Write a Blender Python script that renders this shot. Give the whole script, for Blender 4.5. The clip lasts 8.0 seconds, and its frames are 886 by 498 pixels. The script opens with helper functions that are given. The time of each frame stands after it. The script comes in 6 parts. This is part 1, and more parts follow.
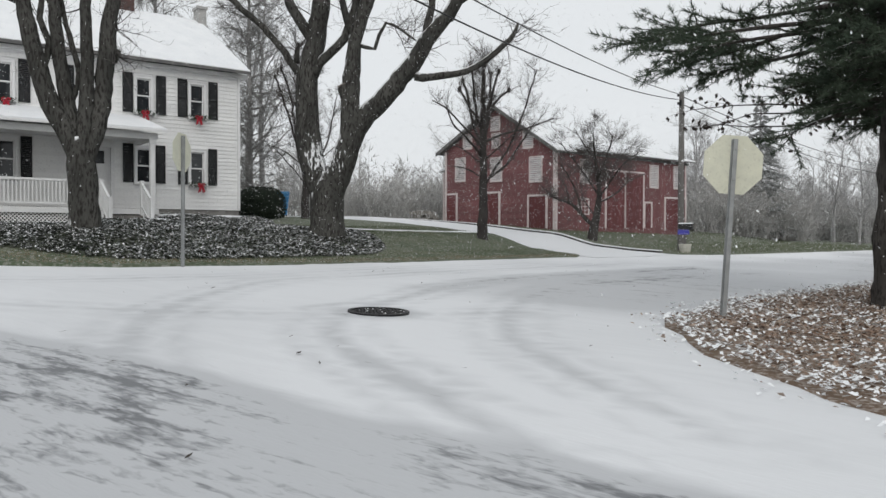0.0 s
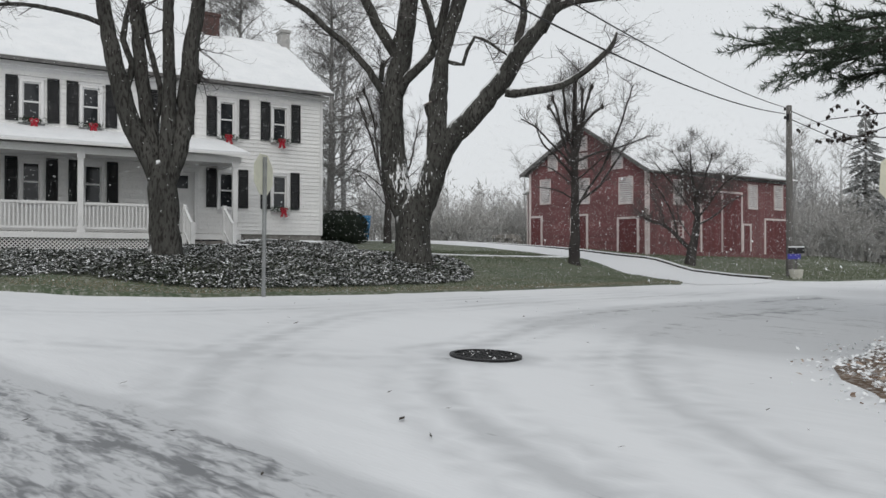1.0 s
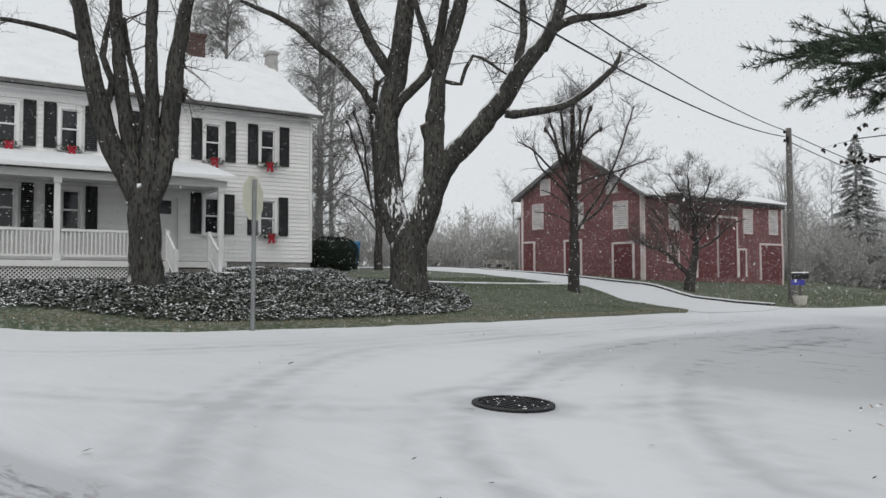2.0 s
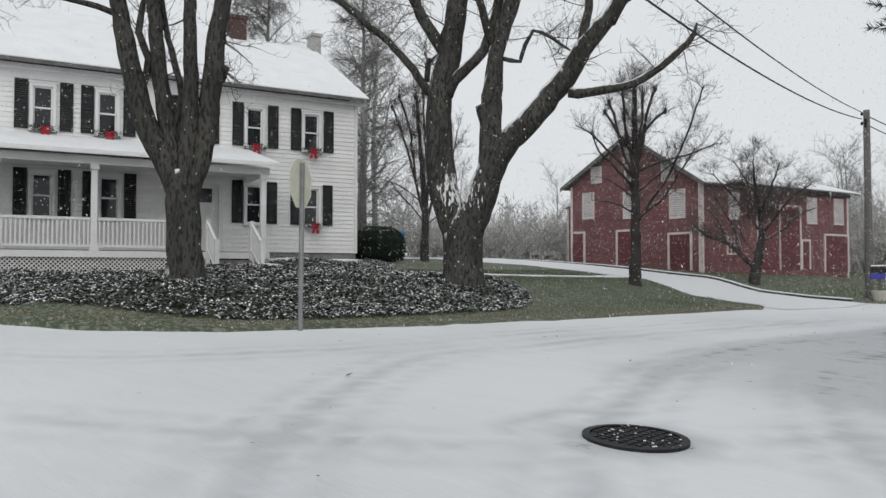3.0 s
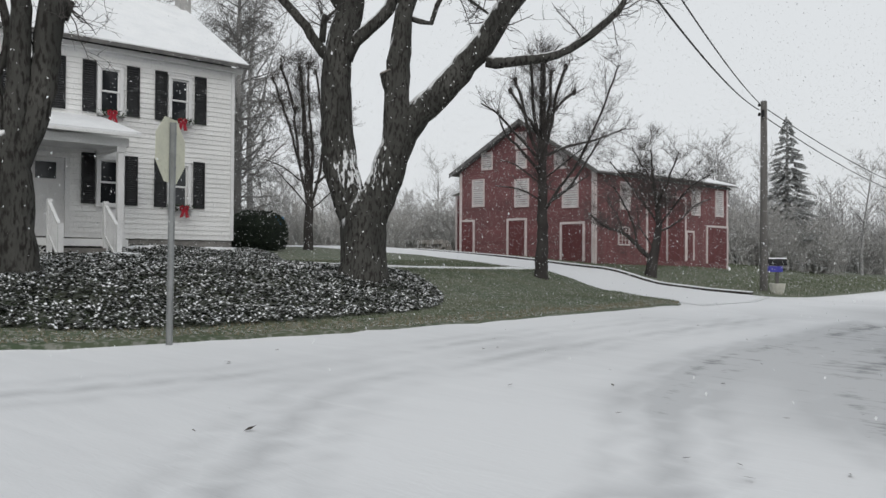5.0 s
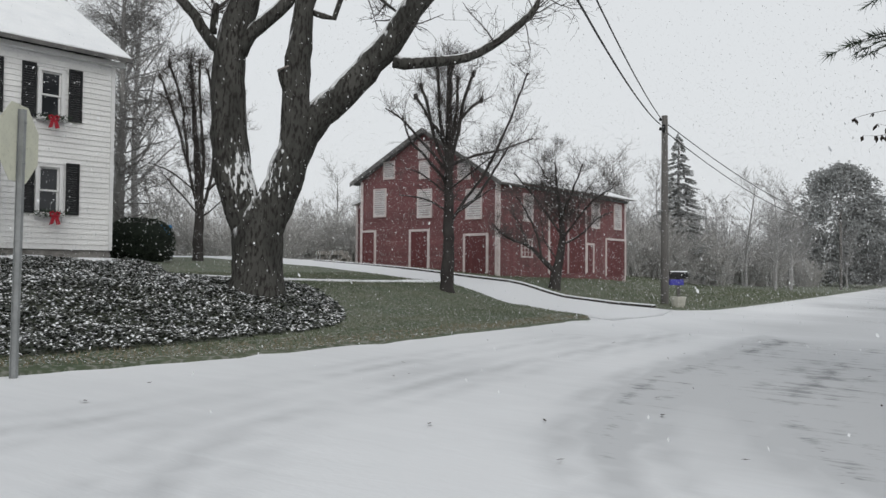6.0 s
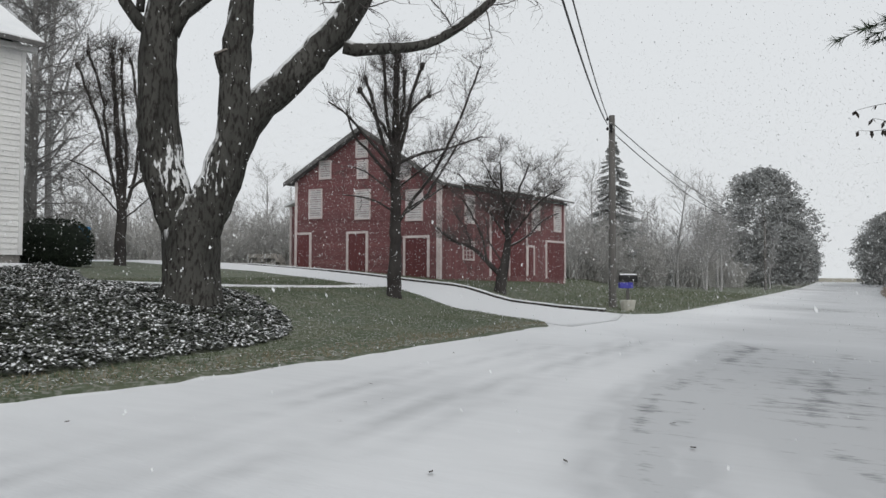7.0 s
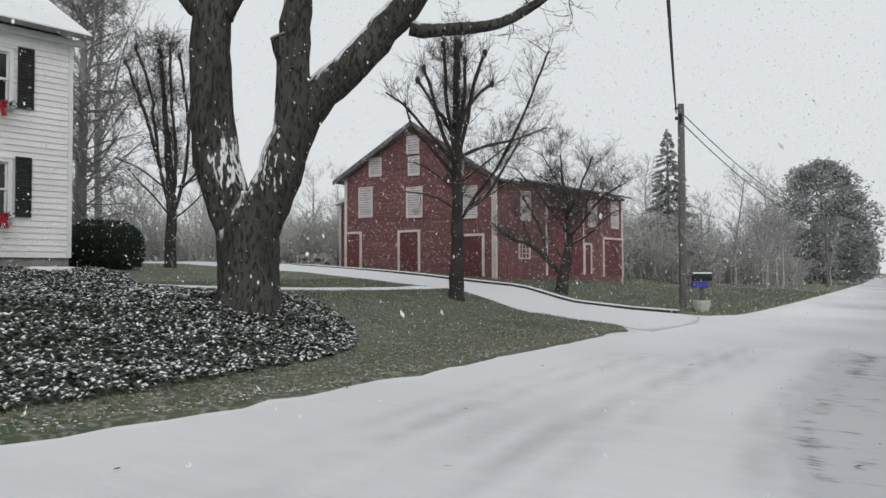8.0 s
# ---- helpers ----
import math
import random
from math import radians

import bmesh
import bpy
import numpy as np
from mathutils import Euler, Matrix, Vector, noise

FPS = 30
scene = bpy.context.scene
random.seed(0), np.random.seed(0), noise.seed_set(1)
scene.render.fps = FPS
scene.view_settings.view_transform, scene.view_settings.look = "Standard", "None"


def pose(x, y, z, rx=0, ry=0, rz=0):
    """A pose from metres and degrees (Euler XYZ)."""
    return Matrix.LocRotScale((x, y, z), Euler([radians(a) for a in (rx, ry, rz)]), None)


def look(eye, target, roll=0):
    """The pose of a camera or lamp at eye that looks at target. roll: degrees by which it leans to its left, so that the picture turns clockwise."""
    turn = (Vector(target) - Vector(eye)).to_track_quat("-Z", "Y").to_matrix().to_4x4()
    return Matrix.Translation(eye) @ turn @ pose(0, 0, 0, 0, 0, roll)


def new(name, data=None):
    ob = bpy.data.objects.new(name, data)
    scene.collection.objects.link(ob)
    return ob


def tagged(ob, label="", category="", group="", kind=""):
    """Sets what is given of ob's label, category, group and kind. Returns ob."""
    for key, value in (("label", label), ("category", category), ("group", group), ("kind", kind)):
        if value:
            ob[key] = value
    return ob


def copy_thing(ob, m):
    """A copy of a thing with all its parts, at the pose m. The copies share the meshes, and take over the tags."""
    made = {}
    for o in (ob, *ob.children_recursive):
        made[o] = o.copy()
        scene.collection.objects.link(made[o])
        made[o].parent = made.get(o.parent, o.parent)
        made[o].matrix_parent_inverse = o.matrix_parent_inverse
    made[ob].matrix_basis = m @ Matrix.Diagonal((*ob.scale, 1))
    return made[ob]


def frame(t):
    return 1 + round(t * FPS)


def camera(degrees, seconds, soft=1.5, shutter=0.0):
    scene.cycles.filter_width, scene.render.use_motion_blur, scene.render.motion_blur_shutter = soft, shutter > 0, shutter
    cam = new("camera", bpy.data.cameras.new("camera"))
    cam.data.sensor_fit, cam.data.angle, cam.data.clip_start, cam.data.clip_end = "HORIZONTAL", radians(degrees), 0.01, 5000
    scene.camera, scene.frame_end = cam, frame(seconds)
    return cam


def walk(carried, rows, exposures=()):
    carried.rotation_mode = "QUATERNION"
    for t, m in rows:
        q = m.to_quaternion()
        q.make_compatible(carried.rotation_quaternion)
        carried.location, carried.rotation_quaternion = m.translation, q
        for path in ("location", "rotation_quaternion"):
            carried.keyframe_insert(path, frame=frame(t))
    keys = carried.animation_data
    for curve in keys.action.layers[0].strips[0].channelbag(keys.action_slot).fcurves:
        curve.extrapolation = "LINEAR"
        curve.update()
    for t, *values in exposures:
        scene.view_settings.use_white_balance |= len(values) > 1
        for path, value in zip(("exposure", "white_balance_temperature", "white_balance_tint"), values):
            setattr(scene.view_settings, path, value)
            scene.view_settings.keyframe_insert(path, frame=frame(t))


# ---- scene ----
cam = camera(59.7, 8.0)
PATH = [
    (0, (-0.314, 1.015, 0.974), (-1.46, 2.653, 0.936), 0.1),
    (0.4, (-0.648, 1.301, 1.046), (-1.812, 2.928, 1.03), 0.3),
    (0.5, (-0.792, 1.396, 1.034), (-1.932, 3.039, 1.018), 0.1),
    (1, (-1.478, 1.917, 1.049), (-2.782, 3.434, 1.071), -0.0),
    (1.2, (-1.62, 2.035, 1.055), (-2.915, 3.556, 1.148), -0.2),
    (2.3, (-2.779, 2.736, 1.162), (-4.024, 4.3, 1.235), 0.0),
    (2.5, (-3.036, 2.922, 1.182), (-4.254, 4.507, 1.25), -0.0),
    (3, (-3.692, 3.29, 1.215), (-5.039, 4.767, 1.276), 0.0),
    (3.5, (-4.177, 3.627, 1.212), (-5.395, 5.213, 1.263), 0.0),
    (4, (-4.747, 3.974, 1.278), (-5.968, 5.557, 1.327), 0.1),
    (4.5, (-5.251, 4.404, 1.296), (-6.382, 6.053, 1.325), 0.2),
    (5.8, (-6.4, 5.46, 1.375), (-7.38, 7.203, 1.433), 0.5),
    (6, (-6.463, 5.676, 1.378), (-7.321, 7.482, 1.437), 0.5),
    (6.5, (-7.182, 6.297, 1.418), (-8.176, 8.032, 1.469), 0.6),
    (7, (-7.445, 6.597, 1.43), (-8.133, 8.473, 1.496), 0.2),
    (7.5, (-8.088, 7.169, 1.47), (-9.004, 8.945, 1.548), 0.4),
    (8, (-8.447, 7.581, 1.501), (-9.236, 9.418, 1.562), -0.2),
]
walk(cam, [(t, look(eye, target, roll)) for t, eye, target, roll in PATH], exposures=[(0.0, 0.17), (0.5, 0.12), (1.0, 0.08), (8.0, 0.08)])


# ---- light: an overcast sky with falling snow far off, one broad weak sun ----
world = bpy.data.worlds.new("overcast")
scene.world = world
world.use_nodes = True
wn, wl = world.node_tree.nodes, world.node_tree.links
sky = wn.new("ShaderNodeTexSky")
sky.sky_type, sky.sun_disc = "NISHITA", False
sky.sun_elevation, sky.sun_rotation, sky.dust_density = radians(36), radians(143), 6.0
cloud = wn.new("ShaderNodeMix")
cloud.data_type = "RGBA"
cloud.inputs[0].default_value = 0.965
cloud.inputs[7].default_value = (7.05, 7.3, 7.5, 1)
wl.new(sky.outputs[0], cloud.inputs[6])
wl.new(cloud.outputs[2], wn["Background"].inputs[0])
wn["Background"].inputs[1].default_value = 0.1
sun = new("sun", bpy.data.lights.new("sun", "SUN"))
sun.data.energy, sun.data.angle, sun.data.color = 0.8, radians(40), (1.0, 0.98, 0.95)
sun.matrix_world = look((0, 0, 60), (-49, 66, 0))


# ---- materials ----
def material(name, a, b, scale=3.0, fine=40.0, rough=0.8, bump=0.2, metal=0.0, third=None, stretch=(1, 1, 1), snow=None, random_tint=0.0, spec=0.3, lodged=None):
    """A surface of two colours in broad and fine noise, with relief; snow: (least upward lean, share) of lying snow; lodged: (place, reach) of wind-driven snow stuck in rough bark."""
    m = bpy.data.materials.new(name)
    m.use_nodes = True
    n, l = m.node_tree.nodes, m.node_tree.links
    p = n["Principled BSDF"]
    p.inputs["Metallic"].default_value = metal
    p.inputs["Specular IOR Level"].default_value = spec
    geo = n.new("ShaderNodeNewGeometry")
    mp = n.new("ShaderNodeMapping")
    mp.inputs["Scale"].default_value = stretch
    l.new(geo.outputs["Position"], mp.inputs[0])

    def tex(s, d=4.0):
        t = n.new("ShaderNodeTexNoise")
        t.inputs["Scale"].default_value, t.inputs["Detail"].default_value = s, d
        l.new(mp.outputs[0], t.inputs["Vector"])
        return t.outputs[0]

    def ramp(v, lo, hi):
        r = n.new("ShaderNodeMapRange")
        r.inputs[1].default_value, r.inputs[2].default_value = lo, hi
        l.new(v, r.inputs[0])
        return r.outputs[0]

    def mix(f, x, y):
        k = n.new("ShaderNodeMix")
        k.data_type = "RGBA"
        l.new(f, k.inputs[0])
        for s, v in ((6, x), (7, y)):
            if isinstance(v, tuple):
                k.inputs[s].default_value = (*v, 1)
            else:
                l.new(v, k.inputs[s])
        return k.outputs[2]

    big, small = tex(scale), tex(fine, 6.0)
    col = mix(ramp(big, 0.35, 0.65), a, b)
    if third:
        col = mix(ramp(small, 0.48, 0.62), col, third)
    else:
        dark = tuple(v * 0.72 for v in a)
        col = mix(ramp(small, 0.55, 0.8), col, dark)
    if random_tint:
        info = n.new("ShaderNodeObjectInfo")
        hsv = n.new("ShaderNodeHueSaturation")
        l.new(ramp_to(n, l, info.outputs["Random"], 1 - random_tint, 1 + random_tint), hsv.inputs["Value"])
        l.new(col, hsv.inputs["Color"])
        col = hsv.outputs[0]
    if snow:
        sep = n.new("ShaderNodeVectorMath")
        sep.operation = "DOT_PRODUCT"
        sep.inputs[1].default_value = (-0.38, -0.30, 0.875)
        l.new(geo.outputs["Normal"], sep.inputs[0])
        add = n.new("ShaderNodeMath")
        add.operation = "MULTIPLY_ADD"
        l.new(tex(snow[1], 3.0), add.inputs[0])
        add.inputs[1].default_value = snow[2]
        l.new(sep.outputs["Value"], add.inputs[2])
        f = ramp(add.outputs[0], snow[0], snow[0] + 0.18)
        col = mix(f, col, (0.78, 0.79, 0.8))
    if lodged:
        gap = n.new("ShaderNodeVectorMath")
        gap.operation = "DISTANCE"
        gap.inputs[1].default_value = lodged[0]
        l.new(geo.outputs["Position"], gap.inputs[0])
        ragged = n.new("ShaderNodeMath")
        ragged.operation = "MULTIPLY_ADD"
        l.new(tex(15.0, 8.0), ragged.inputs[0])
        ragged.inputs[1].default_value = 3.2
        l.new(ramp_to(n, l, gap.outputs["Value"], 0.0, -1.0 / lodged[1]), ragged.inputs[2])
        col = mix(ramp(ragged.outputs[0], 1.12, 1.34), col, (0.78, 0.79, 0.8))
    l.new(col, p.inputs["Base Color"])
    p.inputs["Roughness"].default_value = rough
    if bump:
        bm_ = n.new("ShaderNodeBump")
        bm_.inputs["Strength"].default_value, bm_.inputs["Distance"].default_value = bump, 0.03
        l.new(small, bm_.inputs["Height"])
        l.new(bm_.outputs[0], p.inputs["Normal"])
    return m


def ramp_to(n, l, v, lo, hi):
    r = n.new("ShaderNodeMapRange")
    r.inputs[3].default_value, r.inputs[4].default_value = lo, hi
    l.new(v, r.inputs[0])
    return r.outputs[0]


SNOW = material("lying_snow", (0.80, 0.81, 0.82), (0.74, 0.755, 0.77), 1.5, 30, 0.7, 0.12)
SIDING = material("white_painted_clapboard", (0.81, 0.81, 0.80), (0.75, 0.75, 0.745), 0.8, 18, 0.6, 0.05, random_tint=0.04)
TRIM = material("white_trim_paint", (0.78, 0.78, 0.78), (0.72, 0.72, 0.72), 2, 30, 0.55, 0.04)
SHUTTER = material("black_shutter_paint", (0.012, 0.013, 0.014), (0.02, 0.02, 0.022), 4, 30, 0.5, 0.05)
STONE = material("foundation_stone", (0.20, 0.19, 0.18), (0.32, 0.31, 0.29), 5, 25, 0.9, 0.5)
STEPWOOD = material("weathered_step_wood", (0.18, 0.17, 0.16), (0.26, 0.25, 0.23), 3, 40, 0.8, 0.3)
CEILPAINT = material("porch_wall_paint", (0.79, 0.79, 0.80), (0.74, 0.74, 0.75), 2, 20, 0.7, 0.03)
BRICK = material("red_chimney_brick", (0.105, 0.062, 0.057), (0.085, 0.055, 0.05), 6, 50, 0.9, 0.4)
CONCRETE = material("grey_render", (0.42, 0.41, 0.40), (0.34, 0.34, 0.33), 4, 30, 0.9, 0.3)
BARNRED = material("barn_red_board", (0.178, 0.070, 0.073), (0.142, 0.058, 0.061), 0.6, 14, 0.75, 0.15, third=(0.222, 0.122, 0.123), random_tint=0.12)
BARNDOOR = material("barn_red_door_board", (0.152, 0.049, 0.052), (0.124, 0.042, 0.045), 1.0, 20, 0.7, 0.2, stretch=(6, 6, 0.6), random_tint=0.1)
BARNTRIM = material("barn_white_trim", (0.66, 0.60, 0.59), (0.55, 0.47, 0.46), 2.5, 22, 0.7, 0.1)
LOUVRE = material("barn_white_louvre", (0.62, 0.60, 0.60), (0.48, 0.45, 0.45), 3, 26, 0.7, 0.1, random_tint=0.06)
# near-black colour that stands in for the shade of unlit spaces
DARKIN = material("interior_shade_black", (0.02, 0.018, 0.018), (0.03, 0.025, 0.025), 2, 10, 0.9, 0.0)
ROOFEDGE = material("grey_roof_edge", (0.10, 0.10, 0.10), (0.16, 0.155, 0.15), 4, 40, 0.8, 0.2)
BARK = material("dark_maple_bark", (0.050, 0.050, 0.046), (0.092, 0.090, 0.083), 2.2, 20, 0.95, 1.0, third=(0.028, 0.026, 0.024), stretch=(1, 1, 0.32), snow=(1.05, 8.0, 1.0), spec=0.1)
MAPLEBARK = material("snow_caught_maple_bark", (0.050, 0.050, 0.046), (0.092, 0.090, 0.083), 2.2, 20, 0.95, 1.0, third=(0.028, 0.026, 0.024), stretch=(1, 1, 0.32), snow=(1.14, 8.0, 1.0), spec=0.1, lodged=((-16.2, 17.6, 3.25), 0.75))
LARCHBARK = material("grey_larch_twigs", (0.24, 0.236, 0.23), (0.19, 0.187, 0.183), 1.0, 12, 0.95, 0.1, spec=0.1)
POLLARDBARK = material("dark_pollard_bark", (0.045, 0.041, 0.040), (0.075, 0.069, 0.066), 3, 26, 0.95, 0.8, stretch=(1, 1, 0.4), snow=(1.25, 7.0, 0.8), spec=0.1)
PINEBARK = material("dark_pine_bark", (0.050, 0.046, 0.042), (0.085, 0.078, 0.072), 3, 20, 0.95, 1.0, third=(0.03, 0.027, 0.025), stretch=(1, 1, 0.35), snow=(1.3, 9.0, 0.8), spec=0.1)
TWIG = material("thin_twig_bark", (0.080, 0.073, 0.070), (0.118, 0.109, 0.105), 6, 30, 0.95, 0.2, snow=(1.16, 9.0, 0.4), spec=0.1)
# far bark: paler than real bark, snowfall haze put into the base colour
PALEBARK = material("haze_pale_far_bark", (0.37, 0.365, 0.362), (0.31, 0.306, 0.303), 1.0, 12, 0.95, 0.1, spec=0.1)
CUTWOOD = material("healed_cut_wood", (0.16, 0.14, 0.125), (0.22, 0.20, 0.18), 6, 30, 0.9, 0.4, snow=(0.8, 6.0, 0.4))
IRON = material("cast_iron", (0.020, 0.020, 0.021), (0.035, 0.035, 0.036), 12, 60, 0.55, 0.3, metal=0.6)
POLEWOOD = material("grey_pole_wood", (0.115, 0.110, 0.104), (0.16, 0.152, 0.145), 2, 30, 0.9, 0.4, stretch=(4, 4, 0.4))
CABLE = material("black_cable", (0.025, 0.025, 0.027), (0.03, 0.03, 0.032), 5, 30, 0.6, 0.0)
GALV = material("galvanised_post", (0.30, 0.31, 0.31), (0.24, 0.25, 0.25), 8, 40, 0.5, 0.1, metal=0.4)
SIGNBACK = material("weathered_sign_back", (0.62, 0.62, 0.50), (0.56, 0.56, 0.46), 6, 30, 0.6, 0.05)
BLUEBIN = material("blue_plastic", (0.05, 0.20, 0.42), (0.06, 0.24, 0.46), 4, 30, 0.5, 0.05)
MAILBLUE = material("blue_violet_paint", (0.05, 0.05, 0.30), (0.07, 0.07, 0.36), 8, 40, 0.4, 0.05)
POT = material("pale_concrete_pot", (0.55, 0.54, 0.48), (0.46, 0.45, 0.40), 6, 30, 0.85, 0.2)
BOW = material("red_ribbon", (0.38, 0.018, 0.034), (0.30, 0.014, 0.028), 10, 50, 0.5, 0.05)
GREENS = material("pine_garland", (0.018, 0.035, 0.018), (0.03, 0.05, 0.025), 20, 60, 0.9, 0.4)
YEW = material("dark_yew_foliage", (0.010, 0.016, 0.011), (0.022, 0.032, 0.02), 6, 40, 0.9, 0.3)
PINE = material("pine_needles", (0.044, 0.066, 0.045), (0.070, 0.094, 0.063), 2, 20, 0.85, 0.2, random_tint=0.1)
# far conifer green, lifted to grey so the colour carries the haze
FARGREEN = material("haze_pale_far_conifer", (0.195, 0.203, 0.200), (0.235, 0.243, 0.239), 0.3, 3, 0.95, 0.2)
DEADLEAF = material("hanging_dead_leaf", (0.035, 0.028, 0.024), (0.06, 0.048, 0.04), 9, 30, 0.9, 0.1)
IVY = material("ivy_leaf", (0.054, 0.060, 0.051), (0.096, 0.102, 0.088), 1.2, 12, 0.6, 0.2)
LITTER_A = material("brown_oak_leaf", (0.165, 0.108, 0.078), (0.24, 0.170, 0.128), 3, 25, 0.85, 0.2)
LITTER_B = material("pale_tan_leaf", (0.37, 0.305, 0.25), (0.29, 0.22, 0.175), 3, 25, 0.85, 0.2)
GRASS = material("winter_lawn", (0.064, 0.088, 0.052), (0.114, 0.126, 0.084), 0.9, 12, 0.95, 0.6, third=(0.215, 0.22, 0.19))
BLADE = material("grass_blade", (0.098, 0.124, 0.072), (0.160, 0.168, 0.112), 0.7, 10, 0.9, 0.0)
STRAW = material("dead_straw_grass", (0.26, 0.215, 0.145), (0.19, 0.165, 0.11), 2.0, 12, 0.9, 0.0)
SOIL = material("leaf_strewn_soil", (0.11, 0.075, 0.052), (0.20, 0.145, 0.105), 1.2, 16, 0.95, 0.6, third=(0.33, 0.29, 0.26))
WASTE = material("rough_winter_meadow", (0.20, 0.19, 0.14), (0.27, 0.25, 0.19), 0.12, 2.5, 0.95, 0.4, third=(0.33, 0.31, 0.27))
# thicket wood, its pale tone standing in for haze before the woods
BRUSH = material("haze_pale_brush", (0.36, 0.355, 0.342), (0.41, 0.402, 0.39), 0.5, 8, 0.95, 0.1)
KERBSTONE = material("dark_kerb_timber", (0.035, 0.033, 0.03), (0.06, 0.055, 0.05), 4, 30, 0.9, 0.3)
LOGS = material("stacked_stone", (0.20, 0.19, 0.175), (0.30, 0.285, 0.265), 5, 30, 0.9, 0.5, snow=(0.7, 6, 0.4))


def glass_material():
    m = bpy.data.materials.new("window_glass")
    m.use_nodes = True
    p = m.node_tree.nodes["Principled BSDF"]
    p.inputs["Base Color"].default_value = (0.018, 0.02, 0.023, 1)
    p.inputs["Roughness"].default_value = 0.06
    p.inputs["Specular IOR Level"].default_value = 0.5
    return m


GLASS = glass_material()


def road_material(name, bare=(0.115, 0.12, 0.128)):
    """Packed snow over asphalt; 'wear' on the vertices tells where wheels have thinned it."""
    m = bpy.data.materials.new(name)
    m.use_nodes = True
    n, l = m.node_tree.nodes, m.node_tree.links
    p = n["Principled BSDF"]
    geo = n.new("ShaderNodeNewGeometry")
    at = n.new("ShaderNodeAttribute")
    at.attribute_name = "wear"

    def tex(scale, stretch, detail, rot=0.0, dist=0.0):
        mp = n.new("ShaderNodeMapping")
        mp.inputs["Scale"].default_value = stretch
        mp.inputs["Rotation"].default_value = (0, 0, radians(rot))
        l.new(geo.outputs["Position"], mp.inputs[0])
        t = n.new("ShaderNodeTexNoise")
        t.inputs["Scale"].default_value, t.inputs["Detail"].default_value, t.inputs["Distortion"].default_value = scale, detail, dist
        l.new(mp.outputs[0], t.inputs["Vector"])
        return t.outputs[0]

    def math_(op, a, b):
        k = n.new("ShaderNodeMath")
        k.operation = op
        for i, v in enumerate((a, b)):
            if isinstance(v, (int, float)):
                k.inputs[i].default_value = v
            else:
                l.new(v, k.inputs[i])
        return k.outputs[0]

    streak = tex(1.3, (0.55, 2.6, 1), 9, 8, 1.2)
    fleck = tex(13.0, (0.5, 1.6, 1), 9, 5, 0.8)
    broad = tex(0.35, (1, 1, 1), 3)
    v = math_("ADD", math_("MULTIPLY", streak, 0.75), math_("MULTIPLY", fleck, 0.6))
    v = math_("ADD", math_("SUBTRACT", v, 0.675), math_("SUBTRACT", at.outputs["Fac"], 0.46))
    r = n.new("ShaderNodeMapRange")
    r.inputs[1].default_value, r.inputs[2].default_value = 0.0, 0.21
    l.new(v, r.inputs[0])
    thin = n.new("ShaderNodeMix")
    thin.data_type = "RGBA"
    thin.inputs[6].default_value, thin.inputs[7].default_value = (0.665, 0.675, 0.69, 1), (0.34, 0.35, 0.365, 1)
    soft = math_("ADD", math_("MULTIPLY", at.outputs["Fac"], 2.7), math_("MULTIPLY", math_("SUBTRACT", broad, 0.5), 0.35))
    l.new(math_("ADD", math_("SUBTRACT", soft, 0.22), math_("MULTIPLY", math_("SUBTRACT", streak, 0.5), 0.3)), thin.inputs[0])
    thin.clamp_factor = True
    cap = math_("MINIMUM", thin.inputs[0].links[0].from_socket, 0.60)
    l.new(cap, thin.inputs[0])
    full = n.new("ShaderNodeMix")
    full.data_type = "RGBA"
    full.inputs[7].default_value = (*bare, 1)
    l.new(math_("MULTIPLY", r.outputs[0], 0.85), full.inputs[0])
    l.new(thin.outputs[2], full.inputs[6])
    l.new(full.outputs[2], p.inputs["Base Color"])
    p.inputs["Roughness"].default_value = 0.62
    p.inputs["Specular IOR Level"].default_value = 0.25
    b = n.new("ShaderNodeBump")
    b.inputs["Strength"].default_value, b.inputs["Distance"].default_value = 0.35, 0.02
    l.new(v, b.inputs["Height"])
    l.new(b.outputs[0], p.inputs["Normal"])
    return m


ROAD = road_material("snow_packed_asphalt")


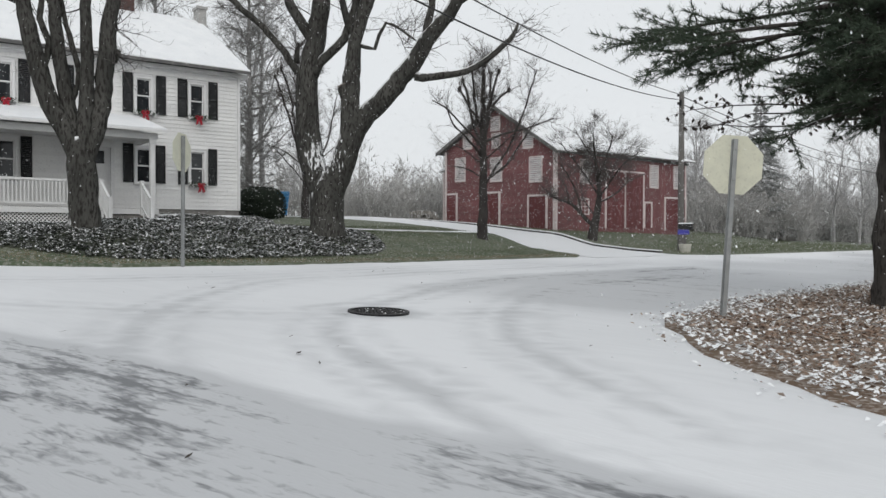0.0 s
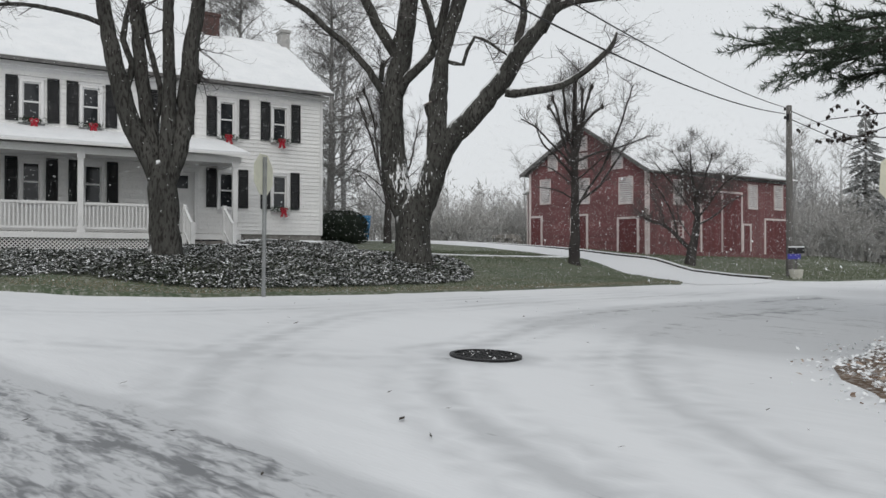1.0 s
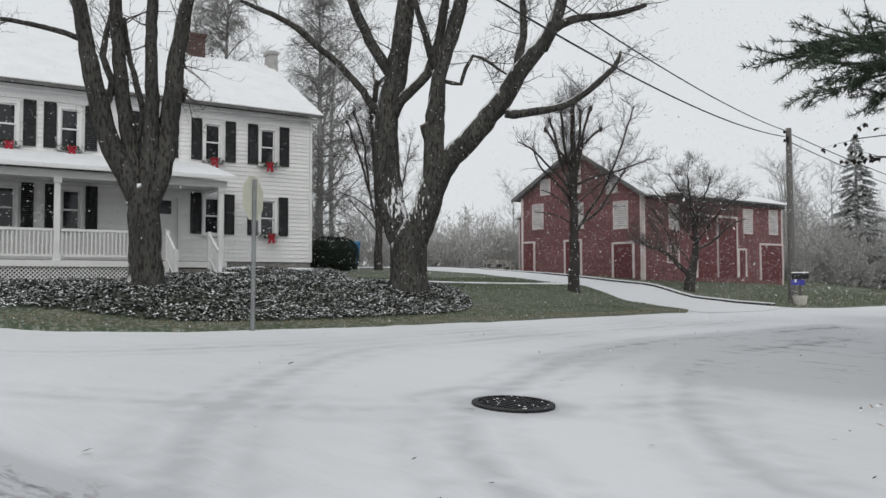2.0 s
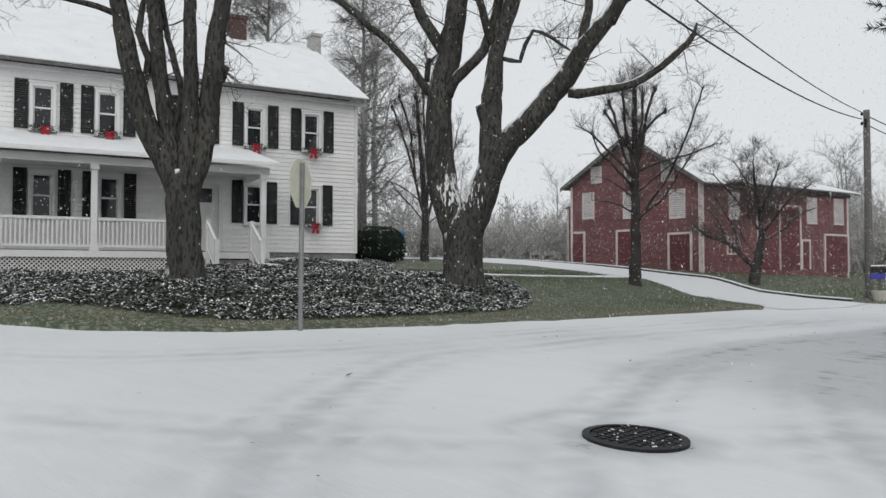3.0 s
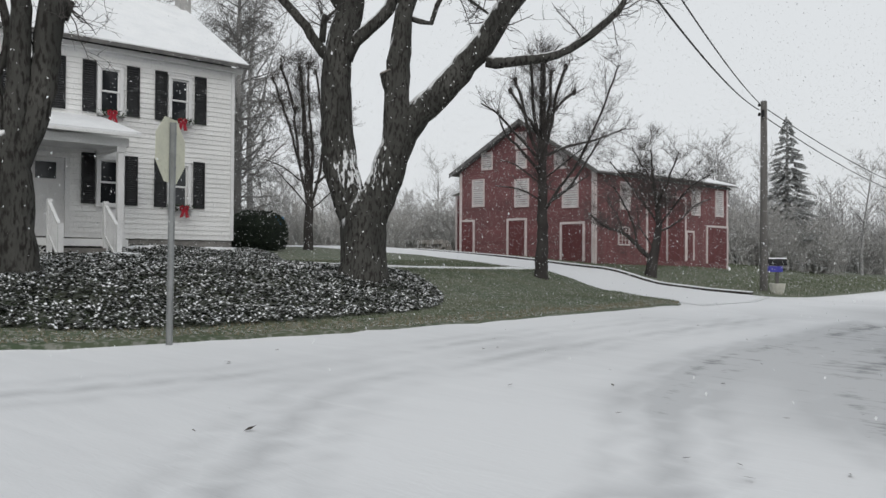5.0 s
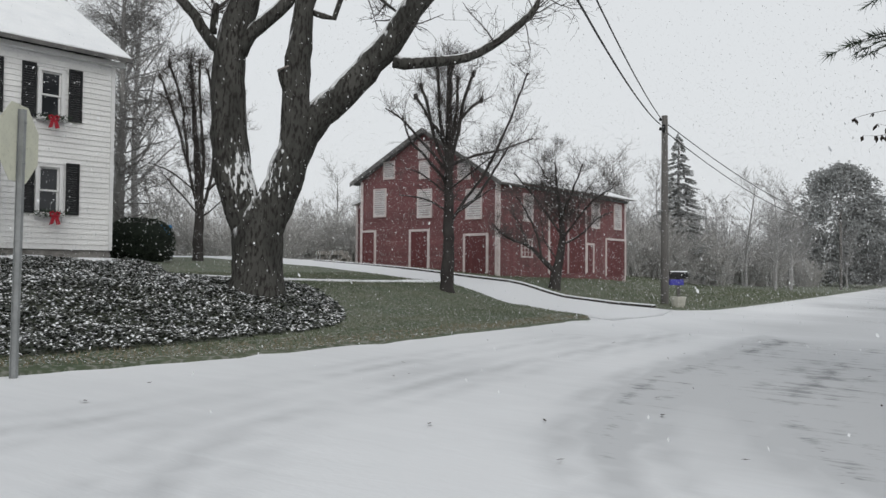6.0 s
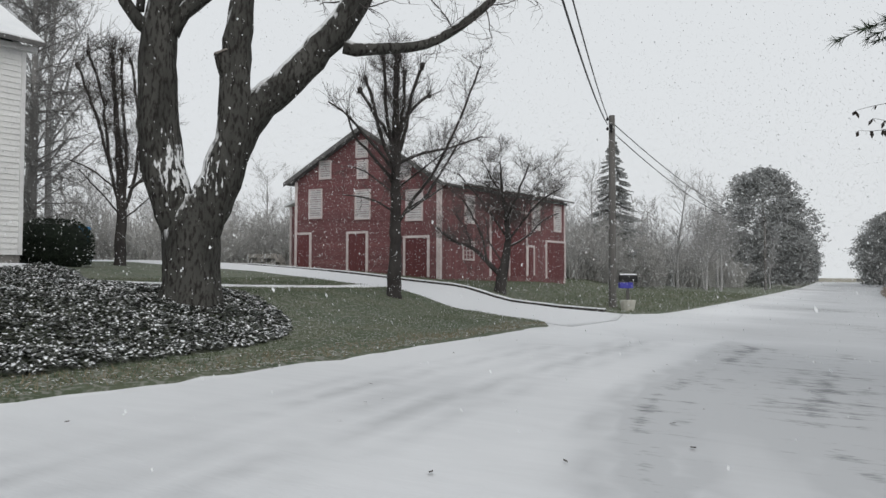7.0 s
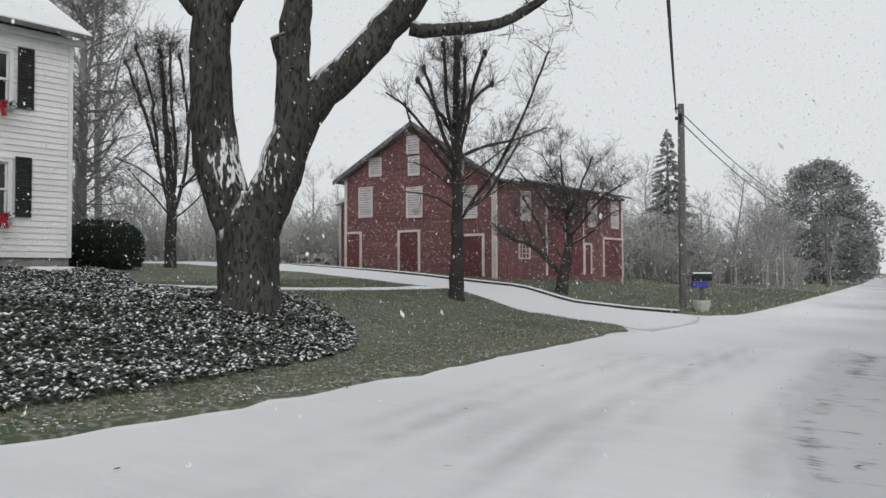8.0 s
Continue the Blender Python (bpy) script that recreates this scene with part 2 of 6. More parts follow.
# ---- mesh helpers ----
class Shape:
    """A mesh in the making: verts, faces and a material slot for each face."""

    def __init__(self):
        self.v, self.f, self.k = [], [], []

    def face(self, *pts, slot=0):
        i = len(self.v)
        self.v.extend(tuple(p) for p in pts)
        self.f.append(tuple(range(i, i + len(pts))))
        self.k.append(slot)

    def box(self, x0, y0, z0, x1, y1, z1, slot=0, bevel=0.0, turn=None):
        """An upright box with a small chamfer on its upright edges; turn: a matrix for its corners."""
        b = bevel
        ring = [(x0 + b, y0), (x1 - b, y0), (x1, y0 + b), (x1, y1 - b), (x1 - b, y1), (x0 + b, y1), (x0, y1 - b), (x0, y0 + b)] if b else [(x0, y0), (x1, y0), (x1, y1), (x0, y1)]
        self.prism([(x, y, z0) for x, y in ring], [(x, y, z1) for x, y in ring], slot, turn)

    def prism(self, low, high, slot=0, turn=None):
        i, n = len(self.v), len(low)
        pts = list(low) + list(high)
        if turn is not None:
            pts = [tuple(turn @ Vector(p)) for p in pts]
        self.v.extend(tuple(p) for p in pts)
        for a in range(n):
            c = (a + 1) % n
            self.f.append((i + a, i + c, i + n + c, i + n + a))
        self.f.append(tuple(i + a for a in reversed(range(n))))
        self.f.append(tuple(i + n + a for a in range(n)))
        self.k.extend([slot] * (n + 2))

    def tube(self, pts, radii, sides=8, slot=0, rough=0.0, rng=None, cap=True):
        pts = [Vector(p) for p in pts]
        i = len(self.v)
        side = None
        for a, p in enumerate(pts):
            d = (pts[min(a + 1, len(pts) - 1)] - pts[max(a - 1, 0)]).normalized()
            if side is None:
                side = d.orthogonal().normalized()
            side = (side - d * side.dot(d))
            side = side.normalized() if side.length > 1e-6 else d.orthogonal().normalized()
            other = d.cross(side)
            for s in range(sides):
                w = 2 * math.pi * s / sides
                r = radii[a] * (1 + (rng.uniform(-rough, rough) if rough else 0))
                self.v.append(tuple(p + (side * math.cos(w) + other * math.sin(w)) * r))
        for a in range(len(pts) - 1):
            for s in range(sides):
                q = (s + 1) % sides
                self.f.append((i + a * sides + s, i + a * sides + q, i + (a + 1) * sides + q, i + (a + 1) * sides + s))
                self.k.append(slot)
        if cap:
            self.f.append(tuple(i + (len(pts) - 1) * sides + s for s in range(sides)))
            self.f.append(tuple(i + s for s in reversed(range(sides))))
            self.k.extend([slot, slot])

    def mesh(self, name, mats, smooth=False):
        me = bpy.data.meshes.new(name)
        me.from_pydata(self.v, [], self.f)
        for m in mats if isinstance(mats, (list, tuple)) else [mats]:
            me.materials.append(m)
        me.polygons.foreach_set("material_index", self.k)
        if smooth:
            me.polygons.foreach_set("use_smooth", [True] * len(self.f))
        me.update()
        return me


def part(name, shape, mats, parent=None, label="", smooth=False):
    """One mesh object, under a thing or a part when parent is given."""
    ob = new(name, shape.mesh(name, mats, smooth))
    if parent is not None:
        ob.parent = parent
    return tagged(ob, label) if label else ob


def thing(name, m, label, category, group="", kind=""):
    ob = new(name)
    ob.matrix_basis = m
    ob.empty_display_size = 0.2
    return tagged(ob, label, category, group, kind)


def resample(pts, step):
    """A smooth curve through the points, in steps of about that length."""
    P = [Vector(p) for p in pts]
    out = []
    for i in range(len(P) - 1):
        a, b, c, d = P[max(i - 1, 0)], P[i], P[i + 1], P[min(i + 2, len(P) - 1)]
        n = max(1, int((c - b).length / step))
        for j in range(n):
            t = j / n
            out.append(0.5 * ((2 * b) + (c - a) * t + (2 * a - 5 * b + 4 * c - d) * t * t + (3 * b - a - 3 * c + d) * t ** 3))
    out.append(P[-1])
    return out


def smooth01(v, lo, hi):
    t = min(1.0, max(0.0, (v - lo) / (hi - lo)))
    return t * t * (3 - 2 * t)


# ---- the lie of the land ----
def road_z(x, y):
    if x > 4:
        return -0.4725 - 0.004 * (x - 4)
    if x < -45:
        return 1.7325
    return -0.045 * (x + 6.5)


EDGE = resample([(-70, -1, 0), (-45, 1.5, 0), (-28, 3.6, 0), (-20, 5.9, 0), (-16.9, 7.1, 0), (-15.1, 8.0, 0), (-14.1, 9.3, 0), (-13.45, 11.0, 0), (-13.0, 13.0, 0), (-12.55, 15.4, 0), (-12.1, 18.8, 0), (-11.7, 22.0, 0), (-11.35, 24.6, 0)], 0.35)


def ground_z(x, y):
    base = road_z(x, y)
    if x > -12.0:
        return base
    g = -12.6 - x
    north = smooth01(y, 11.5, 19.5)
    bank = 0.05 * smooth01(g, 0.0, 1.5) + 0.46 * smooth01(g, 1.6, 4.6)
    far = 0.02 * max(0.0, g - 4.4) * north + 0.08 * north * smooth01(g, 6, 12)
    h = base + bank + far
    h = min(h, 1.06 + 0.70 * north + 0.010 * max(0.0, g - 12))
    h += 0.17 * math.exp(-((y - 33.0) / 2.6) ** 2) * smooth01(-x, 16.5, 23)
    south = 6.0 + 0.12 * (x + 20) if x < -17 else 6.0
    k = smooth01(y, south, south + 4.5) if x < -14.5 else smooth01(y, 6.5, 10.0)
    return base + (h - base) * k


from mathutils.geometry import delaunay_2d_cdt


CACHE = {}


def columns(line):
    """The x and y of a line's points as arrays, kept for the next call."""
    key = (id(line), len(line))
    if key not in CACHE:
        x, y = np.array([p[0] for p in line]), np.array([p[1] for p in line])
        CACHE[key] = (x, y, np.roll(x, 1), np.roll(y, 1), line)
    return CACHE[key]


def inside(x, y, poly):
    px, py, qx, qy, _ = columns(poly)
    hit = (py > y) != (qy > y)
    if not hit.any():
        return False
    px, py, qx, qy = px[hit], py[hit], qx[hit], qy[hit]
    return bool(np.count_nonzero(x < (qx - px) * (y - py) / (qy - py) + px) % 2)


def near_line(x, y, line):
    px, py, *_ = columns(line)
    return float(np.sqrt(np.min((px - x) ** 2 + (py - y) ** 2)))


def sheet(name, outline, zfun, mat, near=0.4, far=2.5, centre=(-9, 12), reach=16.0, wear=None, skirt=0.12):
    """A sheet of ground with that outline, finer near the crossing, with a skirt so that its rim has depth."""
    rim = [Vector((p[0], p[1])) for p in outline]
    xs, ys = [p.x for p in rim], [p.y for p in rim]
    rng = random.Random(5)
    pts = list(rim)
    for step, near_one in ((near, True), (far, False)):
        x, right, top_y = min(xs), max(xs), max(ys)
        while x < right:
            y = min(ys)
            while y < top_y:
                close = math.hypot(x - centre[0], y - centre[1]) < reach
                if close == near_one:
                    px, py = x + rng.uniform(-0.2, 0.2) * step, y + rng.uniform(-0.2, 0.2) * step
                    if inside(px, py, rim) and (step > 1 or near_line(px, py, rim) > step * 0.35):
                        pts.append(Vector((px, py)))
                y += step
            x += step
    n = len(rim)
    v, e, f, *_ = delaunay_2d_cdt(pts, [(i, (i + 1) % n) for i in range(n)], [list(range(n))], 1, 1e-4)
    s = Shape()
    s.v = [(p.x, p.y, zfun(p.x, p.y)) for p in v]
    s.f = [tuple(t) for t in f]
    s.k = [0] * len(s.f)
    top = len(s.v)
    if skirt:
        low = {}
        for i in range(n):
            j = (i + 1) % n
            for q in (i, j):
                if q not in low:
                    low[q] = len(s.v)
                    s.v.append((s.v[q][0], s.v[q][1], s.v[q][2] - skirt))
            s.f.append((i, low[i], low[j], j))
            s.k.append(0)
    ob = new(name, s.mesh(name, mat, True))
    if wear:
        a = ob.data.attributes.new("wear", "FLOAT", "POINT")
        a.data.foreach_set("value", [wear(x, y) for x, y, _ in s.v])
    return ob


# drive: near edge from the tip of the lawn, far edge from the end of its kerb
DRIVE_NEAR = resample([(-11.35, 24.6, 0), (-11.7, 25.5, 0), (-13.9, 27.0, 0), (-17.5, 28.5, 0), (-22, 29.8, 0), (-28, 29.6, 0), (-34, 30.2, 0), (-46, 31.5, 0), (-70, 35, 0)], 0.6)
DRIVE_FAR = resample([(-11.2, 32.3, 0), (-14.7, 33.5, 0), (-18.3, 34.3, 0), (-22, 35.4, 0), (-30, 38.0, 0), (-46, 42.0, 0), (-70, 47, 0)], 0.6)
NORTH_EDGE = resample([(-11.2, 32.3, 0), (-10.4, 32.1, 0), (-9.6, 33.4, 0), (-8.3, 41.8, 0), (-5.15, 67, 0), (0.6, 115, 0), (20, 280, 0)], 1.0)
EAST_EDGE = resample([(40, 280, 0), (10.5, 115, 0), (4.0, 67, 0), (0.2, 36, 0), (-2.3, 22.6, 0), (-3.3, 16.6, 0), (-3.7, 12.8, 0), (-3.65, 10.8, 0), (-2.9, 9.1, 0), (-1.95, 7.9, 0), (0.2, 6.5, 0), (6, 5.2, 0), (30, 2.0, 0), (70, -2, 0)], 0.6)


TRACKS = [
    (resample([(2, 2.6, 0), (-3.2, 5.2, 0), (-6.1, 7.2, 0), (-7.6, 10.8, 0), (-8.15, 13.4, 0), (-8.15, 16, 0), (-7.1, 22, 0), (-4, 42, 0), (0, 70, 0)], 0.12), 0.30, 0.14),
    (resample([(-4, 3.4, 0), (-7.6, 5.9, 0), (-10.1, 9.6, 0), (-10.25, 12.2, 0), (-9.8, 17, 0), (-8.4, 26, 0), (-5.6, 44, 0), (-2, 70, 0)], 0.12), 0.22, 0.12),
    (resample([(-1.5, 5.6, 0), (-4.6, 8.4, 0), (-6.6, 13.5, 0), (-6.2, 18, 0), (-4.9, 25, 0), (-2, 44, 0), (2, 70, 0)], 0.12), 0.22, 0.12),
    (resample([(-22, 3.8, 0), (-14, 5.8, 0), (-11.6, 9.2, 0), (-11.2, 14, 0), (-10.4, 20, 0)], 0.12), 0.19, 0.10),
    (resample([(-30, 1.6, 0), (-14, 3.9, 0), (-8, 6.6, 0), (-5.2, 10, 0)], 0.12), 0.18, 0.10),
]


def road_wear(x, y):
    w = 0.10 + 0.10 * noise.noise((x * 0.25, y * 0.25, 3.0))
    lane = 4.55 + 0.25 * noise.noise((x * 0.5, 0, 7.0)) + 0.02 * (x + 5)
    d = lane - y
    if d > -0.4:
        w += 0.36 * smooth01(d, -0.25, 0.35) + 0.12 * math.exp(-((d - 0.12) / 0.16) ** 2)
    w += 0.30 * smooth01(x, -8.9 + 0.12 * max(0.0, y - 16), -7.9 + 0.12 * max(0.0, y - 16)) * smooth01(y, 10.2, 12.5) * (0.8 + 0.6 * noise.noise((x * 0.5, y * 0.2, 12.0)))
    for line, depth, width in TRACKS:
        if -32 < x < 12 and y < 72:
            g = near_line(x, y, line)
            w += (depth * math.exp(-(g / width) ** 2) + 0.45 * depth * math.exp(-((g - 0.42) / 0.09) ** 2)) * (0.85 + 0.4 * noise.noise((x * 0.4, y * 0.4, 9.0)))
    hole = math.hypot(x + 6.48, y - 8.43)
    w += 0.22 * math.exp(-((hole - 0.44) / 0.12) ** 2) + 0.16 * math.exp(-((hole - 0.95) / 0.07) ** 2) * smooth01(-(x + 6.48), 0.3, 0.8)
    return max(0.0, min(1.0, w))


def wavy(line, amount, seed):
    return [Vector((p.x + amount * noise.noise((p.x * 1.7, p.y * 1.7, seed)), p.y + amount * noise.noise((p.x * 1.7, p.y * 1.7, seed + 5)), 0)) for p in line]


EDGE = wavy(EDGE, 0.16, 1)
EAST_EDGE = wavy(EAST_EDGE, 0.25, 2)


# ---- ground, road, lawns ----
def build_ground():
    s = Shape()
    ring = [0, 6, 12, 18, 25, 33, 42, 55, 75, 100, 150, 250, 450, 900]
    n = 72
    cx, cy = -10, 18
    for r in ring:
        for a in range(n):
            x, y = cx + r * math.cos(2 * math.pi * a / n), cy + r * math.sin(2 * math.pi * a / n)
            s.v.append((x, y, ground_z(x, y) - 0.30))
    for i in range(len(ring) - 1):
        for a in range(n):
            b = (a + 1) % n
            s.f.append((i * n + a, i * n + b, (i + 1) * n + b, (i + 1) * n + a))
            s.k.append(0)
    return tagged(new("ground", s.mesh("ground", WASTE, True)), "rough pale winter meadow running off to the woods", "ground", kind="structure")


build_ground()
road_rim = EDGE[:] + [DRIVE_NEAR[1], DRIVE_FAR[1]] + NORTH_EDGE[1:] + EAST_EDGE + [Vector((70, -14, 0)), Vector((-70, -14, 0))]
# the road's sheet runs a little under the lawns, whose rims stand proud of it
tagged(sheet("road", road_rim, lambda x, y: road_z(x, y) + 0.012 * noise.noise((x * 0.6, y * 0.6, 0)), ROAD, 0.2, 3.0, (-7.5, 10), 13, road_wear, skirt=0.1),
       "asphalt road crossing under thin packed snow with wheel tracks", "road", kind="structure")


def lawn_z(x, y):
    return ground_z(x, y) + 0.035 + 0.02 * noise.noise((x * 0.8, y * 0.8, 4))


house_lawn_rim = EDGE + DRIVE_NEAR[1:] + [Vector((-70, 20, 0))]
tagged(sheet("lawn", house_lawn_rim, lambda x, y: lawn_z(x, y) - 0.03 * (1 - smooth01(near_line(x, y, EDGE), 0.0, 0.5)), GRASS, 0.45, 2.5, (-15, 16), 16), "green winter lawn of the house with a thin dusting of snow", "lawn", kind="structure")
barn_lawn_rim = list(reversed(DRIVE_FAR)) + NORTH_EDGE[1:] + [Vector((-60, 280, 0)), Vector((-90, 120, 0))]
tagged(sheet("lawn", barn_lawn_rim, lawn_z, GRASS, 0.7, 4.0, (-14, 38), 16), "grass verge in front of the red barn", "lawn", kind="structure")
drive_rim = [Vector((-10.9, 24.9, 0))] + DRIVE_NEAR[2:] + list(reversed(DRIVE_FAR)) + [Vector((-10.5, 31.6, 0)), Vector((-10.3, 28.5, 0))]
tagged(sheet("driveway", drive_rim, lambda x, y: ground_z(x, y) + 0.012 + 0.012 * noise.noise((x * 0.6, y * 0.6, 0)), ROAD, 0.6, 2.5, (-14, 30), 14, lambda x, y: 0.02), "snow-covered driveway between house and barn", "driveway", kind="structure")
bed_rim = EAST_EDGE + [Vector((70, 280, 0))]
tagged(sheet("verge", bed_rim, lambda x, y: road_z(x, y) + 0.008 + (0.042 + 0.03 * noise.noise((x, y, 2))) * smooth01(near_line(x, y, EAST_EDGE), 0.0, 0.7), SOIL, 0.4, 4.0, (-1, 14), 9), "verge covered with fallen brown leaves and some snow", "verge", kind="structure")
walk_line = resample([(-22.5, 17.4, 0), (-20.4, 19.6, 0), (-18.9, 22.0, 0), (-17.9, 25.0, 0), (-17.6, 28.6, 0)], 0.5)
walk_rim = [p + Vector((0.32, 0.1, 0)) for p in walk_line] + [p - Vector((0.32, 0.1, 0)) for p in reversed(walk_line)]
tagged(sheet("footpath", walk_rim, lambda x, y: lawn_z(x, y) + 0.03, SNOW, 0.5, 0.5, skirt=0.06), "narrow snow-covered footpath across the lawn", "path", kind="structure")


def build_kerb():
    s = Shape()
    line = [p for p in DRIVE_FAR if p.x > -34]
    for a, b in zip(line, line[1:]):
        d = (b - a).normalized()
        side = Vector((-d.y, d.x, 0)) * 0.09
        za, zb = ground_z(a.x, a.y), ground_z(b.x, b.y)
        low = [a - side, b - side, b + side, a + side]
        zs = [za, zb, zb, za]
        s.prism([(p.x, p.y, z - 0.1) for p, z in zip(low, zs)], [(p.x, p.y, z + 0.09) for p, z in zip(low, zs)])
        s.prism([(p.x, p.y, z + 0.091) for p, z in zip(low, zs)], [(p.x, p.y, z + 0.12) for p, z in zip(low, zs)], 1)
    return tagged(part("kerb", s, [KERBSTONE, SNOW]), "dark timber kerb along the driveway capped with snow", "kerb", kind="structure")


build_kerb()


# ---- the white house ----
HOUSE = Matrix.Translation((-24.2, 20.05, 0)) @ Matrix.Rotation(radians(72), 4, "Z")
WIN_U = [-8.70, -7.00, -4.52, -2.60, -0.67]


def box_part(name, mat, parent, x0, y0, z0, x1, y1, z1, label="", bevel=0.0):
    s = Shape()
    s.box(x0, y0, z0, x1, y1, z1, 0, bevel)
    return part(name, s, mat, parent, label)


def wall_with_holes(x0, x1, z0, z1, y0, y1, holes):
    """A wall along x between y0 and y1, one skin, with rectangular holes (xa, xb, za, zb) right through it."""
    s = Shape()
    xs = sorted({x0, x1, *[h[0] for h in holes], *[h[1] for h in holes]})
    zs = sorted({z0, z1, *[h[2] for h in holes], *[h[3] for h in holes]})
    spot = {}

    def corner(i, j, back):
        if (i, j, back) not in spot:
            spot[(i, j, back)] = len(s.v)
            s.v.append((xs[i], y1 if back else y0, zs[j]))
        return spot[(i, j, back)]

    def solid(i, j):
        if not (0 <= i < len(xs) - 1 and 0 <= j < len(zs) - 1):
            return False
        mx, mz = (xs[i] + xs[i + 1]) / 2, (zs[j] + zs[j + 1]) / 2
        return not any(h[0] < mx < h[1] and h[2] < mz < h[3] for h in holes)

    for i in range(len(xs) - 1):
        for j in range(len(zs) - 1):
            if not solid(i, j):
                continue
            ring = [(i, j), (i + 1, j), (i + 1, j + 1), (i, j + 1)]
            s.f.append(tuple(corner(p, q, False) for p, q in ring))
            s.f.append(tuple(corner(p, q, True) for p, q in reversed(ring)))
            for k, (di, dj) in enumerate(((0, -1), (1, 0), (0, 1), (-1, 0))):
                if not solid(i + di, j + dj):
                    p, q = ring[k], ring[(k + 1) % 4]
                    s.f.append((corner(*p, True), corner(*q, True), corner(*q, False), corner(*p, False)))
    s.k = [0] * len(s.f)
    return s


def window(parent, u, z0, z1, w, bow):
    """A sash window with frame, two sashes, sill, a pair of shutters, and its greenery."""
    h = thing("window", Matrix.Identity(4), "", "")
    h.parent = parent
    s = Shape()
    t = 0.09
    s.box(u - w / 2 - t, -0.07, z0 - 0.02, u - w / 2, 0.10, z1 + t)
    s.box(u + w / 2, -0.07, z0 - 0.02, u + w / 2 + t, 0.10, z1 + t)
    s.box(u - w / 2, -0.07, z1, u + w / 2, 0.10, z1 + t)
    s.box(u - w / 2 - t - 0.04, -0.09, z1 + t, u + w / 2 + t + 0.04, 0.02, z1 + t + 0.035)
    part("window_frame", s, TRIM, h)
    box_part("window_sill", TRIM, h, u - w / 2 - t - 0.03, -0.11, z0 - 0.075, u + w / 2 + t + 0.03, 0.10, z0 - 0.022)
    mid = (z0 + z1) / 2
    for za, zb, y in ((z0, mid + 0.02, 0.03), (mid - 0.02, z1, 0.0)):
        r = Shape()
        b = 0.045
        r.box(u - w / 2, y, za, u - w / 2 + b, y + 0.03, zb)
        r.box(u + w / 2 - b, y, za, u + w / 2, y + 0.03, zb)
        r.box(u - w / 2 + b, y, za, u + w / 2 - b, y + 0.03, za + b)
        r.box(u - w / 2 + b, y, zb - b, u + w / 2 - b, y + 0.03, zb)
        part("sash", r, TRIM, h)
        box_part("pane", GLASS, h, u - w / 2 + b, y + 0.012, za + b, u + w / 2 - b, y + 0.018, zb - b)
    # drawn blind behind the upper sash
    box_part("blind", CEILPAINT, h, u - w / 2 + 0.04, 0.085, z1 - 0.34, u + w / 2 - 0.04, 0.095, z1 - 0.02, "half-drawn pale blind")
    return h


def shutter(parent, x0, x1, z0, z1):
    r = Shape()
    b = 0.05
    r.box(x0, -0.075, z0, x0 + b, -0.035, z1)
    r.box(x1 - b, -0.075, z0, x1, -0.035, z1)
    for z in (z0, (z0 + z1) / 2 - b / 2, z1 - b):
        r.box(x0 + b, -0.075, z, x1 - b, -0.035, z + b)
    n = int((z1 - z0) / 0.065)
    for i in range(n):
        z = z0 + b + (z1 - z0 - 2 * b) * i / n
        r.prism([(x0 + b, -0.072, z), (x1 - b, -0.072, z), (x1 - b, -0.06, z), (x0 + b, -0.06, z)],
                [(x0 + b, -0.052, z + 0.058), (x1 - b, -0.052, z + 0.058), (x1 - b, -0.04, z + 0.058), (x0 + b, -0.04, z + 0.058)])
    return part("shutter", r, SHUTTER, parent)


def window_box(m, u, z, seed):
    """A garland of greens on the sill with a red bow hanging from it."""
    rng = random.Random(seed)
    t = thing("window_garland", m, "evergreen garland with a red ribbon bow on the sill", "garland", "window garlands")
    g = Shape()
    for _ in range(170):
        c = Vector((u + rng.gauss(0, 0.2), -0.19 + rng.uniform(-0.07, 0.07), z + rng.uniform(-0.05, 0.10)))
        d = Vector((rng.uniform(-1, 1), rng.uniform(-1, 0.3), rng.uniform(-0.6, 1))).normalized() * rng.uniform(0.06, 0.13)
        w = d.orthogonal().normalized() * 0.014
        g.face(c - w, c + w, c + d + w * 0.3, c + d - w * 0.3)
    tagged(part("evergreen", g, GREENS, t), kind="stuff")
    b = Shape()
    o = u + rng.uniform(-0.03, 0.08)
    for sx in (-1, 1):
        b.tube([(o, -0.28, z + 0.01), (o + sx * 0.06, -0.30, z + 0.07), (o + sx * 0.11, -0.29, z + 0.05), (o + sx * 0.10, -0.28, z - 0.04), (o, -0.28, z - 0.01)], [0.02, 0.03, 0.034, 0.03, 0.02], 6)
        b.prism([(o + sx * 0.02 - 0.04, -0.31, z), (o + sx * 0.02 + 0.04, -0.31, z), (o + sx * 0.02 + 0.04, -0.29, z), (o + sx * 0.02 - 0.04, -0.29, z)],
                [(o + sx * 0.09 - 0.05, -0.31, z - 0.27), (o + sx * 0.09 + 0.05, -0.31, z - 0.24), (o + sx * 0.09 + 0.05, -0.295, z - 0.24), (o + sx * 0.09 - 0.05, -0.295, z - 0.27)])
    b.tube([(o, -0.30, z - 0.04), (o, -0.30, z + 0.05)], [0.045, 0.045], 6)
    part("bow", b, BOW, t, "red ribbon bow")
    return t


